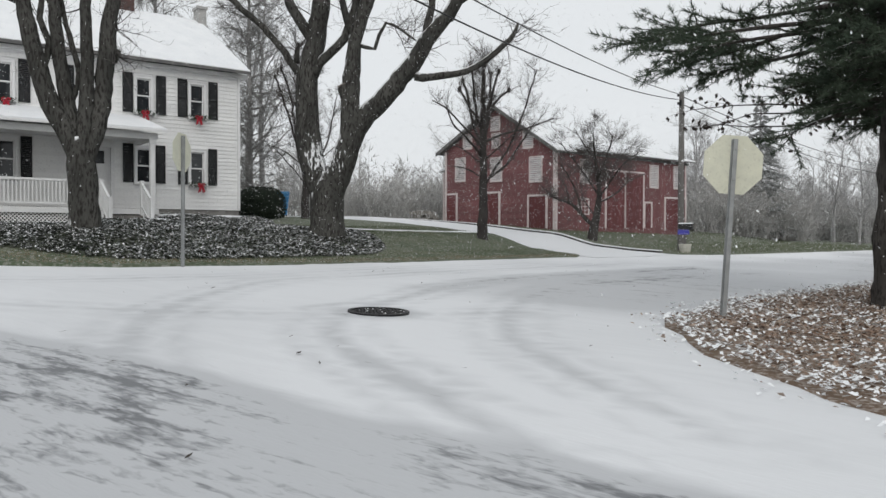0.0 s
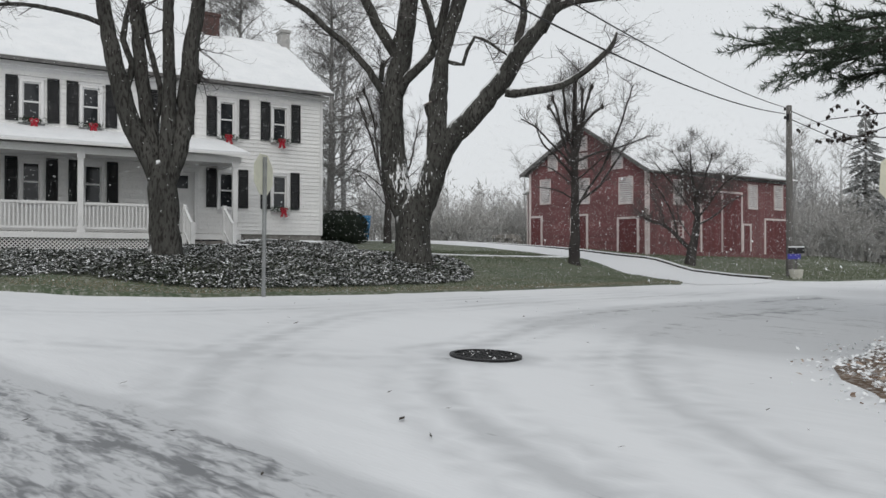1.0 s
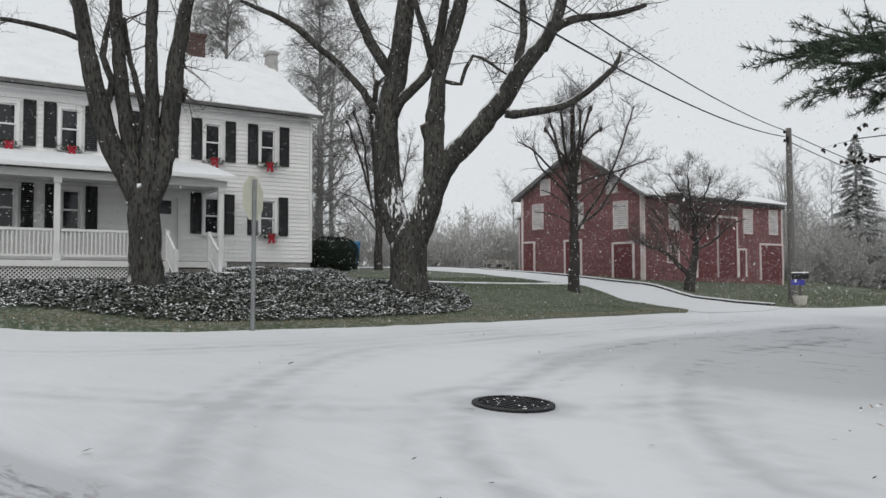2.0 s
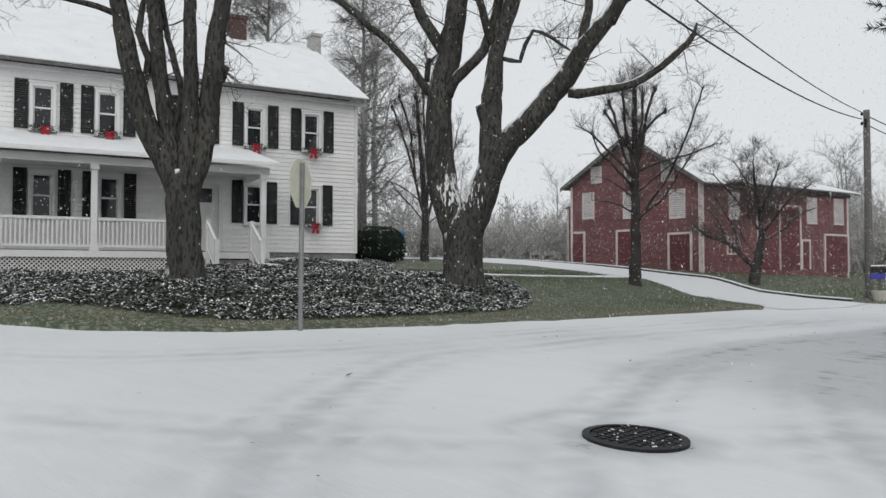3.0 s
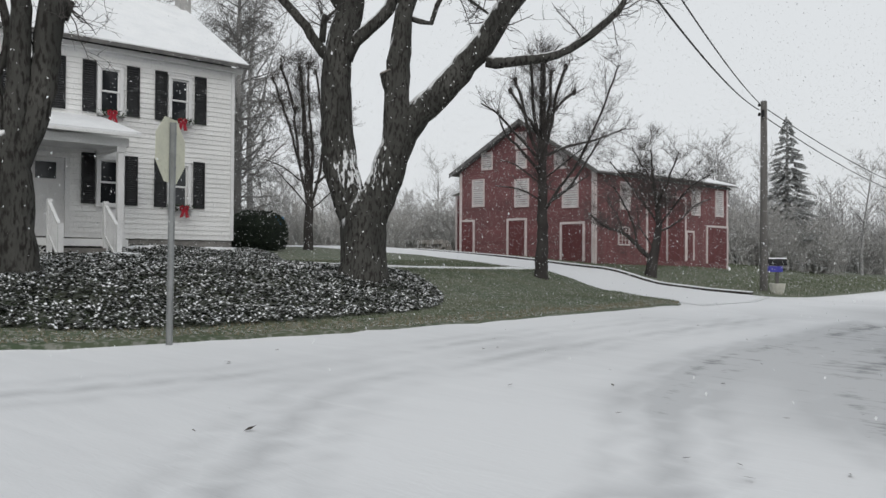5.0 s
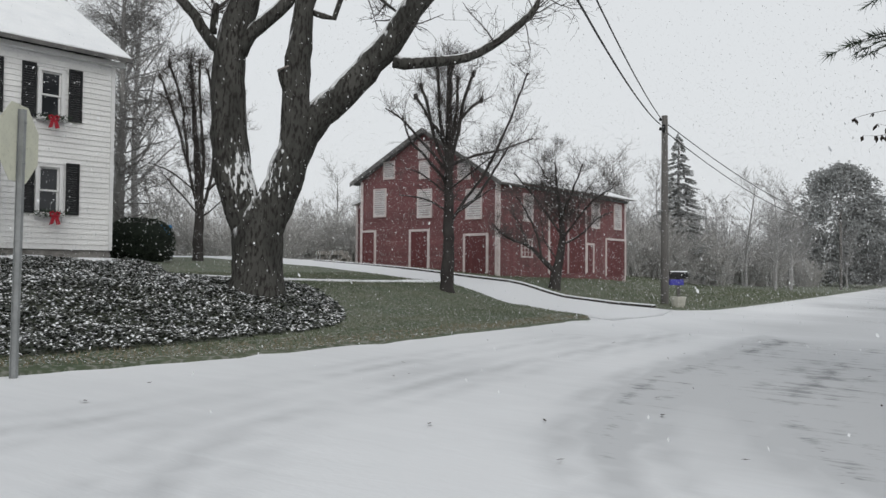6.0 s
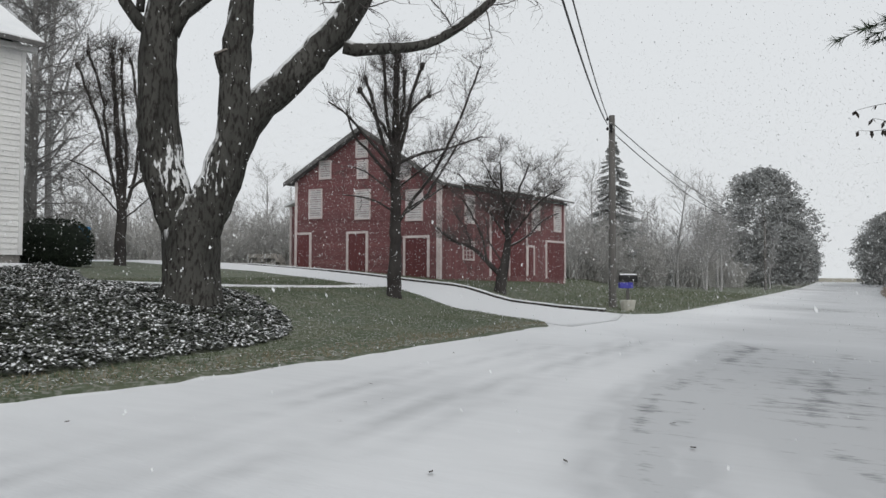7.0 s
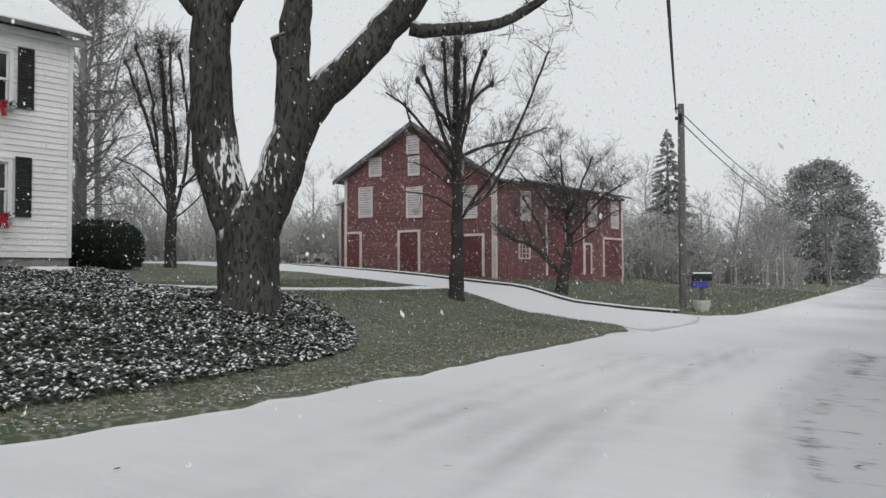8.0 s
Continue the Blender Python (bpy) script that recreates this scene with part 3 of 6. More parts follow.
def build_house():
    h = thing("house", HOUSE, "white clapboard two-storey farmhouse with black shutters and snowy roof", "house")
    X0, X1, Z0, Z1, D = -13.4, 1.0, 1.88, 7.12, 10.2
    ww = 0.50
    holes = []
    for u in WIN_U:
        holes.append((u - ww / 2, u + ww / 2, 5.30, 6.52))
    for u in (-8.70, -6.93, -2.60, -0.67):
        holes.append((u - ww / 2, u + ww / 2, 2.80, 4.02))
    door = (-4.62, -3.72, 1.88, 3.98)
    holes.append(door)
    part("wall", wall_with_holes(X0, X1, Z0, Z1, 0.0, 0.22, holes), CEILPAINT, h)
    for x in (X0, X1 - 0.22):
        box_part("wall", SIDING, h, x, 0.222, Z0, x + 0.22, D, Z1)
    box_part("wall", SIDING, h, X0 + 0.222, D - 0.22, Z0, X1 - 0.222, D, Z1)
    for x in (X0 + 0.11, X1 - 0.11):
        g = Shape()
        g.prism([(x - 0.1, 0.05, Z1 + 0.002), (x + 0.1, 0.05, Z1 + 0.002), (x + 0.1, D - 0.05, Z1 + 0.002), (x - 0.1, D - 0.05, Z1 + 0.002)],
                [(x - 0.1, D / 2 - 0.05, 10.1), (x + 0.1, D / 2 - 0.05, 10.1), (x + 0.1, D / 2 + 0.05, 10.1), (x - 0.1, D / 2 + 0.05, 10.1)])
        part("gable", g, SIDING, h)
    # added near-black sheet behind the openings, in place of shaded rooms
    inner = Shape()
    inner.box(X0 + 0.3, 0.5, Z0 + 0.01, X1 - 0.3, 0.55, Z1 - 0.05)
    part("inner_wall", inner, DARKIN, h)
    f = Shape()
    f.box(X0 + 0.03, 0.03, 1.0, X1 - 0.03, D - 0.03, Z0 - 0.004)
    part("foundation", f, STONE, h, "low stone foundation")
    # roof slabs with lying snow on them
    for sgn in (1, -1):
        ya, yb = (-0.42, D / 2) if sgn == 1 else (D + 0.42, D / 2)
        za, zb = 7.10, 10.22
        r = Shape()
        lo = [(X0 - 0.28, ya, za), (X1 + 0.28, ya, za), (X1 + 0.28, yb, zb), (X0 - 0.28, yb, zb)]
        r.prism(lo, [(x, y, z + 0.09) for x, y, z in lo])
        roof = part("roof", r, ROOFEDGE, h)
        k = Shape()
        rng = random.Random(8)
        nx, ny = 60, 8
        for i in range(nx + 1):
            for j in range(ny + 1):
                x = X0 - 0.27 + (X1 - X0 + 0.54) * i / nx
                t = j / ny
                y = ya + (yb - ya) * t + (0.03 * sgn * rng.random() if j == 0 else 0)
                k.v.append((x, y, za + (zb - za) * t + 0.13 + rng.uniform(-0.008, 0.012)))
        for i in range(nx):
            for j in range(ny):
                a = i * (ny + 1) + j
                q = (a, a + ny + 1, a + ny + 2, a + 1)
                k.f.append(q if sgn == 1 else q[::-1])
                k.k.append(0)
        edge = [(i * (ny + 1)) for i in range(nx + 1)]
        for a, b in zip(edge, edge[1:]):
            k.face(k.v[a], k.v[b], (k.v[b][0], k.v[b][1], za + 0.092), (k.v[a][0], k.v[a][1], za + 0.092))
        part("snow", k, SNOW, roof, "even layer of fresh snow")
    c = Shape()
    c.box(X0 - 0.2, -0.20, 6.96, X1 + 0.2, -0.004, 7.09)
    part("cornice", c, TRIM, h)
    box_part("gutter", ROOFEDGE, h, X0 - 0.28, -0.47, 7.07, X1 + 0.28, -0.425, 7.17)
    for x in (X1 - 0.10, X0):
        box_part("corner_board", TRIM, h, x, -0.045, Z0, x + 0.10, -0.004, Z1 - 0.16)
    # windows
    for u in WIN_U:
        window(h, u, 5.30, 6.52, ww, True)
        shutter(h, u - 0.72, u - 0.37, 5.28, 6.68)
        shutter(h, u + 0.43, u + 0.78, 5.28, 6.68)
    for u in (-8.70, -6.93, -2.60, -0.67):
        window(h, u, 2.80, 4.02, ww, False)
        shutter(h, u - 0.72, u - 0.37, 2.80, 4.17)
        shutter(h, u + 0.41, u + 0.75, 2.80, 4.17)
    # door
    d = thing("door", Matrix.Identity(4), "", "")
    d.parent = h
    s = Shape()
    s.box(door[0], 0.06, door[2] + 0.02, door[1], 0.10, door[3])
    for zc in (2.0, 2.75):
        for xc in (door[0] + 0.12, door[0] + 0.50):
            s.box(xc, 0.045, zc, xc + 0.28, 0.058, zc + 0.6)
    part("door_leaf", s, TRIM, d, "white panelled front door")
    s = Shape()
    s.box(door[0] - 0.11, -0.06, door[2], door[0], 0.0, door[3] + 0.12)
    s.box(door[1], -0.06, door[2], door[1] + 0.11, 0.0, door[3] + 0.12)
    s.box(door[0], -0.06, door[3], door[1], 0.0, door[3] + 0.12)
    part("door_frame", s, TRIM, d)
    box_part("pane", GLASS, d, door[0] + 0.2, 0.04, 3.42, door[1] - 0.2, 0.056, 3.86)
    # chimneys
    for x, y, w, z1, m, lab in ((-1.88, 5.1, 0.62, 11.0, BRICK, "red brick chimney"), (1.25, 5.0, 0.36, 10.75, CONCRETE, "pale rendered chimney")):
        s = Shape()
        s.box(x - w / 2, y - 0.3, 9.6, x + w / 2, y + 0.3, z1)
        s.box(x - w / 2 - 0.05, y - 0.35, z1 + 0.001, x + w / 2 + 0.05, y + 0.35, z1 + 0.12)
        part("chimney", s, m, h, lab)
    return h, holes, (X0, X1, Z0, Z1)


house, house_holes, house_box = build_house()
for i, u in enumerate(WIN_U):
    if i != 2:
        window_box(HOUSE, u, 5.27, i)
window_box(HOUSE, -0.67, 2.77, 9)


def build_porch():
    p = thing("porch", HOUSE, "white wooden front porch with railing, lattice skirt and snowy roof", "porch")
    XA, XB, Y = -12.6, -2.75, -2.2
    deck = Shape()
    for i in range(15):
        deck.box(XA, Y + 0.147 * i, 1.70, XB, Y + 0.147 * i + 0.14, 1.80)
    part("deck", deck, STEPWOOD, p)
    box_part("deck_edge", TRIM, p, XA, Y - 0.04, 1.62, XB, Y - 0.004, 1.80)
    posts = [-12.5, -9.82, -7.52, -5.05, -2.92]
    for x in posts:
        s = Shape()
        s.box(x - 0.08, Y + 0.02, 1.802, x + 0.08, Y + 0.18, 4.12, 0, 0.012)
        s.box(x - 0.11, Y - 0.01, 1.802, x + 0.11, Y + 0.019, 1.98)
        s.box(x - 0.11, Y - 0.01, 3.98, x + 0.11, Y + 0.019, 4.12)
        part("post", s, TRIM, p)
    for a, b in ((-12.5, -9.82), (-9.82, -7.52), (-7.52, -5.05)):
        s = Shape()
        s.box(a + 0.09, Y + 0.06, 2.62, b - 0.09, Y + 0.14, 2.69)
        s.box(a + 0.09, Y + 0.07, 1.90, b - 0.09, Y + 0.13, 1.96)
        rail = part("railing", s, TRIM, p)
        n = int((b - a) / 0.115)
        for i in range(n):
            x = a + 0.14 + (b - a - 0.28) * i / (n - 1)
            box_part("baluster", TRIM, rail, x - 0.02, Y + 0.08, 1.961, x + 0.02, Y + 0.12, 2.619)
    # roof with snow
    s = Shape()
    lo = [(XA - 0.2, -2.55, 4.34), (XB + 0.22, -2.55, 4.34), (XB - 0.05, -0.03, 5.06), (XA, -0.03, 5.06)]
    s.prism(lo, [(x, y, z + 0.07) for x, y, z in lo])
    roof = part("roof", s, TRIM, p)
    k = Shape()
    lo = [(XA - 0.19, -2.53, 4.415), (XB + 0.20, -2.53, 4.415), (XB - 0.06, -0.032, 5.135), (XA, -0.032, 5.135)]
    k.prism(lo, [(x, y, z + 0.05) for x, y, z in lo])
    part("snow", k, SNOW, roof, "layer of fresh snow")
    s = Shape()
    s.box(XA, Y, 4.12, XB, Y + 0.2, 4.335)
    s.box(XB - 0.2, Y + 0.202, 4.12, XB, -0.05, 4.335)
    part("beam", s, TRIM, p)
    box_part("soffit", CEILPAINT, p, XA, Y + 0.202, 4.25, XB - 0.202, -0.05, 4.30)
    # lattice: two layers of crossing laths
    for a, b in ((XA, -4.62), (-3.2, XB)):
        s = Shape()
        z0, z1 = 1.16, 1.62
        hgt = z1 - z0
        n = int((b - a + hgt) / 0.11)
        for i in range(n):
            for sgn, y in ((1, Y + 0.02), (-1, Y + 0.035)):
                xa = a - hgt + 0.11 * i if sgn == 1 else a + 0.11 * i
                pa, pb = (xa, z0), (xa + sgn * hgt, z1)
                t0 = max(0.0, min(1.0, (a - pa[0]) / (pb[0] - pa[0]))) if sgn == 1 else max(0.0, (b - pa[0]) / (pb[0] - pa[0]))
                t1 = min(1.0, (b - pa[0]) / (pb[0] - pa[0])) if sgn == 1 else min(1.0, (a - pa[0]) / (pb[0] - pa[0]))
                if t1 - t0 < 0.05:
                    continue
                q = [(pa[0] + (pb[0] - pa[0]) * t, pa[1] + hgt * t) for t in (t0, t1)]
                w = 0.02
                s.prism([(q[0][0] - w, y, q[0][1]), (q[0][0] + w, y, q[0][1]), (q[0][0] + w, y + 0.01, q[0][1]), (q[0][0] - w, y + 0.01, q[0][1])],
                        [(q[1][0] - w, y, q[1][1]), (q[1][0] + w, y, q[1][1]), (q[1][0] + w, y + 0.01, q[1][1]), (q[1][0] - w, y + 0.01, q[1][1])])
        part("lattice", s, TRIM, p)
    # near-black block behind the lattice: the shade under the deck as colour
    box_part("crawl_space", DARKIN, p, XA + 0.05, Y + 0.25, 1.0, XB - 0.05, -0.1, 1.6)
    # steps
    for i in range(3):
        box_part("step", STEPWOOD, p, -4.45, Y - 0.30 * (3 - i) - 0.02, 1.0, -3.35, Y - 0.045 - 0.30 * (2 - i), 1.30 + 0.135 * i)
    for x in (-4.56, -3.30):
        s = Shape()
        for z0, z1 in ((2.58, 2.66), (1.86, 1.93)):
            s.prism([(x - 0.035, Y - 1.12, z0 - 0.60), (x + 0.035, Y - 1.12, z0 - 0.60), (x + 0.035, Y - 0.05, z0), (x - 0.035, Y - 0.05, z0)],
                    [(x - 0.035, Y - 1.12, z1 - 0.60), (x + 0.035, Y - 1.12, z1 - 0.60), (x + 0.035, Y - 0.05, z1), (x - 0.035, Y - 0.05, z1)])
        s.box(x - 0.055, Y - 1.20, 1.0, x + 0.055, Y - 1.09, 2.12)
        s.box(x - 0.055, Y - 0.12, 1.2, x + 0.055, Y - 0.01, 2.72)
        rail = part("stair_railing", s, TRIM, p)
        for i in range(9):
            y = Y - 1.0 + 0.10 * i
            dz = -0.56 * (Y - 0.05 - y)
            box_part("baluster", TRIM, rail, x - 0.018, y - 0.018, 1.88 + dz, x + 0.018, y + 0.018, 2.60 + dz)
    return p


build_porch()

# ---- the red barn ----
BC = Vector((-19.7, 39.53, 0))
GU, LU = Vector((math.cos(radians(170)), math.sin(radians(170)), 0)), Vector((math.cos(radians(75)), math.sin(radians(75)), 0))


def barn_frame(axis, out):
    """Local x along a wall from the corner, local y outward."""
    m = Matrix.Identity(4)
    for i, v in enumerate((axis, out, Vector((0, 0, 1)))):
        m.col[i][:3] = v
    m.translation = BC
    return m


GABLE = barn_frame(GU, Vector((GU.y, -GU.x, 0)) * -1)
LONG = barn_frame(LU, Vector((LU.y, -LU.x, 0)))


def louvre_window(parent, m, x, z, w, h, slats=True):
    win = thing("window", Matrix.Identity(4), "", "")
    win.parent = parent
    s = Shape()
    t = 0.07
    for a in ((x - w / 2 - t, z, x - w / 2, z + h), (x + w / 2, z, x + w / 2 + t, z + h), (x - w / 2 - t, z + h, x + w / 2 + t, z + h + t), (x - w / 2 - t, z - t, x + w / 2 + t, z)):
        s.box(a[0], 0.0, a[1], a[2], 0.06, a[3], 0, 0, m)
    part("window_frame", s, BARNTRIM, win)
    # behind slats, the near-black backing stands in for the barn's unlit inside
    s = Shape()
    s.box(x - w / 2, -0.02, z, x + w / 2, -0.005, z + h, 0, 0, m)
    part("backing", s, DARKIN if slats else GLASS, win)
    if slats:
        n = max(4, int(h / 0.105))
        for i in range(n):
            s = Shape()
            z0 = z + h * i / n
            s.prism([(x - w / 2, 0.05, z0), (x + w / 2, 0.05, z0), (x + w / 2, 0.035, z0), (x - w / 2, 0.035, z0)],
                    [(x - w / 2, 0.015, z0 + h / n * 0.86), (x + w / 2, 0.015, z0 + h / n * 0.86), (x + w / 2, 0.0, z0 + h / n * 0.86), (x - w / 2, 0.0, z0 + h / n * 0.86)], 0, m)
            part("slat", s, LOUVRE, win)
    else:
        s = Shape()
        for i in range(1, 3):
            s.box(x - w / 2 + w * i / 3 - 0.015, 0.0, z, x - w / 2 + w * i / 3 + 0.015, 0.03, z + h, 0, 0, m)
        for i in range(1, 4):
            s.box(x - w / 2, 0.004, z + h * i / 4 - 0.015, x + w / 2, 0.034, z + h * i / 4 + 0.015, 0, 0, m)
        part("glazing_bar", s, BARNTRIM, win)
    return win


def barn_door(parent, m, x0, x1, z0, z1, bars=True):
    d = thing("door", Matrix.Identity(4), "", "")
    d.parent = parent
    s = Shape()
    t = 0.11
    s.box(x0 - t, 0.0, z0, x0, 0.07, z1 + t, 0, 0, m)
    s.box(x1, 0.0, z0, x1 + t, 0.07, z1 + t, 0, 0, m)
    s.box(x0, 0.0, z1, x1, 0.07, z1 + t, 0, 0, m)
    part("door_frame", s, BARNTRIM, d)
    n = max(3, int((x1 - x0) / 0.2))
    for i in range(n):
        s = Shape()
        w = (x1 - x0) / n
        s.box(x0 + w * i + 0.006, 0.002 + 0.006 * (i % 2), z0, x0 + w * (i + 1) - 0.006, 0.03 + 0.006 * (i % 2), z1, 0, 0, m)
        part("plank", s, BARNDOOR, d)
    return d


def build_barn():
    b = thing("barn", Matrix.Identity(4), "long dark red boarded barn with white trim and louvred windows", "barn")
    W, L = 8.55, 12.75
    zl, zr, za, xa = 6.15, 5.74, 8.42, 4.2
    zb = 0.75
    base = [BC, BC + GU * W, BC + GU * W + LU * L, BC + LU * L]
    s = Shape()
    apex0 = BC + GU * xa
    apex1 = apex0 + LU * L
    heights = [zr, zl, zl, zr]
    low = [(p.x, p.y, zb) for p in base]
    top = [(p.x, p.y, h) for p, h in zip(base, heights)]
    for i, j in ((0, 1), (1, 2), (2, 3), (3, 0)):
        mid = []
        if i == 0:
            mid = [(apex0.x, apex0.y, za)]
        if i == 2:
            mid = [(apex1.x, apex1.y, 7.05)]
        s.face(low[j], low[i], top[i], *mid, top[j])
    part("wall", s, BARNRED, b)
    # roof slabs with snow: a steep gabled front bay, a low-pitched roof behind it
    bay, low_ridge = 1.3, 7.05
    for c0, z0, out in ((0.0, zr, -0.45), (W, zl, 0.45)):
        for begin, end, ridge in ((-0.4, bay, za), (bay + 0.002, L + 0.4, low_ridge)):
            def at(x, along):
                q = BC + GU * x + LU * along
                return (q.x, q.y, z0 + (x - c0) * (ridge - z0) / (xa - c0) + 0.05)
            lo = [at(c0 + out, begin), at(xa, begin), at(xa, end), at(c0 + out, end)]
            r = Shape()
            r.prism(lo, [(x, y, z + 0.08) for x, y, z in lo])
            roof = part("roof", r, ROOFEDGE, b)
            k = Shape()
            k.prism([(x, y, z + 0.082) for x, y, z in lo], [(x, y, z + 0.14) for x, y, z in lo])
            part("snow", k, SNOW, roof, "layer of fresh snow")
            if begin < 0:
                edge = (at(c0 + out * 0.95, -0.42), at(xa, -0.42), at(xa, -0.405), at(c0 + out * 0.95, -0.405))
                f = Shape()
                f.prism([(x, y, z - 0.12) for x, y, z in edge], [(x, y, z + 0.10) for x, y, z in edge])
                part("barge_board", f, ROOFEDGE, b)
    back = Shape()
    pts = [BC + GU * x + LU * bay for x in (0.05, xa, W - 0.05)]
    back.face((pts[0].x, pts[0].y, zr), (pts[1].x, pts[1].y, za), (pts[2].x, pts[2].y, zl))
    part("wall", back, BARNRED, b)
    # horizontal boards of the gable, upright boards of the long wall, each a piece
    n = int((za - zb) / 0.2)
    for i in range(n):
        z0 = zb + 0.2 * i
        zm = z0 + 0.19
        xr = 0.12 if zm < zr else 0.12 + (zm - zr) / (za - zr) * xa
        xl = W - 0.12 if zm < zl else W - (zm - zl) / (za - zl) * (W - xa) - 0.05
        if xl - xr < 0.2:
            continue
        s = Shape()
        s.prism([(xr, 0.012, z0), (xl, 0.012, z0), (xl, 0.038, z0), (xr, 0.038, z0)], [(xr, 0.012, zm), (xl, 0.012, zm), (xl, 0.020, zm), (xr, 0.020, zm)], 0, GABLE)
        part("board", s, BARNRED, b)
    n = int(L / 0.22)
    for i in range(n):
        x0 = 0.1 + (L - 0.2) / n * i
        s = Shape()
        s.box(x0, 0.004, zb, x0 + (L - 0.2) / n - 0.014, 0.018 + 0.005 * (i % 3), zr - 0.02, 0, 0, LONG)
        part("board", s, BARNRED, b)
    # corner boards
    for m, x0, x1, zt in ((GABLE, 0.0, 0.13, zr), (GABLE, W - 0.16, W, zl), (LONG, 0.0, 0.13, zr), (LONG, L - 0.14, L, zr)):
        s = Shape()
        s.box(x0, 0.003, zb, x1, 0.055, zt - 0.05, 0, 0, m)
        part("corner_board", s, BARNTRIM, b)
    s = Shape()
    s.box(-0.1, 0.05, zr - 0.22, L + 0.1, 0.16, zr - 0.08, 0, 0, LONG)
    part("gutter", s, ROOFEDGE, b)
    g = GABLE @ Matrix.Translation((0, 0.03, 0))
    for x, z, w, h in ((7.2, 4.27, 0.72, 1.36), (4.28, 4.14, 0.78, 1.32), (1.33, 3.98, 0.80, 1.34), (6.6, 6.22, 0.62, 0.80), (1.9, 5.92, 0.62, 0.90), (4.35, 7.15, 0.58, 0.72), (4.3, 6.12, 0.52, 0.78)):
        louvre_window(b, g, x, z, w, h)
    for x0, x1, z0, z1 in ((7.55, 8.38, 1.62, 3.42), (4.06, 5.12, 1.46, 3.40), (0.6, 1.80, 1.32, 3.12)):
        barn_door(b, g, x0, x1, z0, z1)
    l = LONG @ Matrix.Translation((0, 0.02, 0))
    louvre_window(b, l, 2.45, 3.95, 0.72, 1.25)
    louvre_window(b, l, 9.15, 3.95, 0.78, 1.32)
    louvre_window(b, l, 11.75, 3.98, 0.78, 1.36)
    louvre_window(b, l, 2.35, 2.18, 0.85, 0.80, False)
    barn_door(b, l, 4.4, 6.15, 1.35, 4.72)
    barn_door(b, l, 6.27, 8.0, 1.35, 4.72)
    barn_door(b, l, 8.22, 8.85, 1.40, 2.92)
    barn_door(b, l, 10.4, 12.62, 1.24, 3.28)
    # lean-to on the far side of the gable
    q = BC + GU * (W + 0.02)
    s = Shape()
    pts = [q + LU * 1.2, q + GU * 1.4 + LU * 1.2, q + GU * 1.4 + LU * 6, q + LU * 6]
    s.prism([(p.x, p.y, 0.9) for p in pts], [(p.x, p.y, 5.0 if i in (1, 2) else 5.3) for i, p in enumerate(pts)])
    lean = part("lean_to", s, BARNRED, b, "small red lean-to")
    s = Shape()
    pts = [q + LU * 1.0, q + GU * 1.7 + LU * 1.0, q + GU * 1.7 + LU * 6.2, q + LU * 6.2]
    s.prism([(p.x, p.y, 5.02 if i in (1, 2) else 5.45) for i, p in enumerate(pts)], [(p.x, p.y, 5.12 if i in (1, 2) else 5.75) for i, p in enumerate(pts)])
    part("roof", s, SNOW, lean, "snowy roof")
    s = Shape()
    p0 = q + GU * 1.4 + LU * 1.19
    s.tube([(p0.x, p0.y, 0.9), (p0.x, p0.y, 5.0)], [0.08, 0.08], 4)
    part("corner_board", s, BARNTRIM, lean)
    return b


build_barn()


# ---- trees ----
def branch(s, start, heading, length, radius, rng, droop=0.0, wander=0.25, steps=5, sides=5, tip=0.3):
    """One wandering limb; returns its points and radii."""
    p, d = Vector(start), Vector(heading).normalized()
    pts, radii = [p.copy()], [radius]
    for i in range(steps):
        d = (d + Vector((rng.gauss(0, wander), rng.gauss(0, wander), rng.gauss(0, wander) * 0.7 + droop))).normalized()
        p = p + d * (length / steps)
        pts.append(p.copy())
        radii.append(radius * (1 - (1 - tip) * (i + 1) / steps))
    s.tube(pts, radii, sides, cap=False)
    return pts, radii


def sprout(s, pts, radii, rng, count, length, depth, lift=0.25, sides=4, spread=1.0, thin=0.5, least=0.004, begin=0.3, droop=0.03):
    """Side shoots along a limb, each with its own."""
    for _ in range(count):
        t = rng.uniform(begin, 1.0) * (len(pts) - 1)
        i = min(int(t), len(pts) - 2)
        p = pts[i].lerp(pts[i + 1], t - i)
        along = (pts[i + 1] - pts[i]).normalized()
        side = Vector((rng.gauss(0, 1), rng.gauss(0, 1), rng.gauss(0, 0.7) + lift))
        h = along * 0.7 + side.normalized() * spread
        r = max(least, radii[i] * thin)
        q, qr = branch(s, p, h, length * rng.uniform(0.55, 1.2), r, rng, droop, 0.22, 4, sides, 0.35)
        if depth > 1:
            sprout(s, q, qr, rng, max(2, int(count * 0.55)), length * 0.55, depth - 1, lift, 3, spread, thin, least, 0.2, droop)


def guided(s, pts, radii, rng, sides=12, rough=0.06, jitter=0.03):
    """A limb along given points, smoothed, with an uneven skin."""
    fine = resample(pts, 0.22)
    n = len(fine)
    rr = []
    for i in range(n):
        t = i / (n - 1) * (len(radii) - 1)
        k = min(int(t), len(radii) - 2)
        rr.append(radii[k] + (radii[k + 1] - radii[k]) * (t - k))
    fine = [p + Vector((rng.gauss(0, jitter * 0.4), rng.gauss(0, jitter * 0.4), 0)) for p in fine]
    s.tube(fine, rr, sides, rough=rough, rng=rng)
    return fine, rr


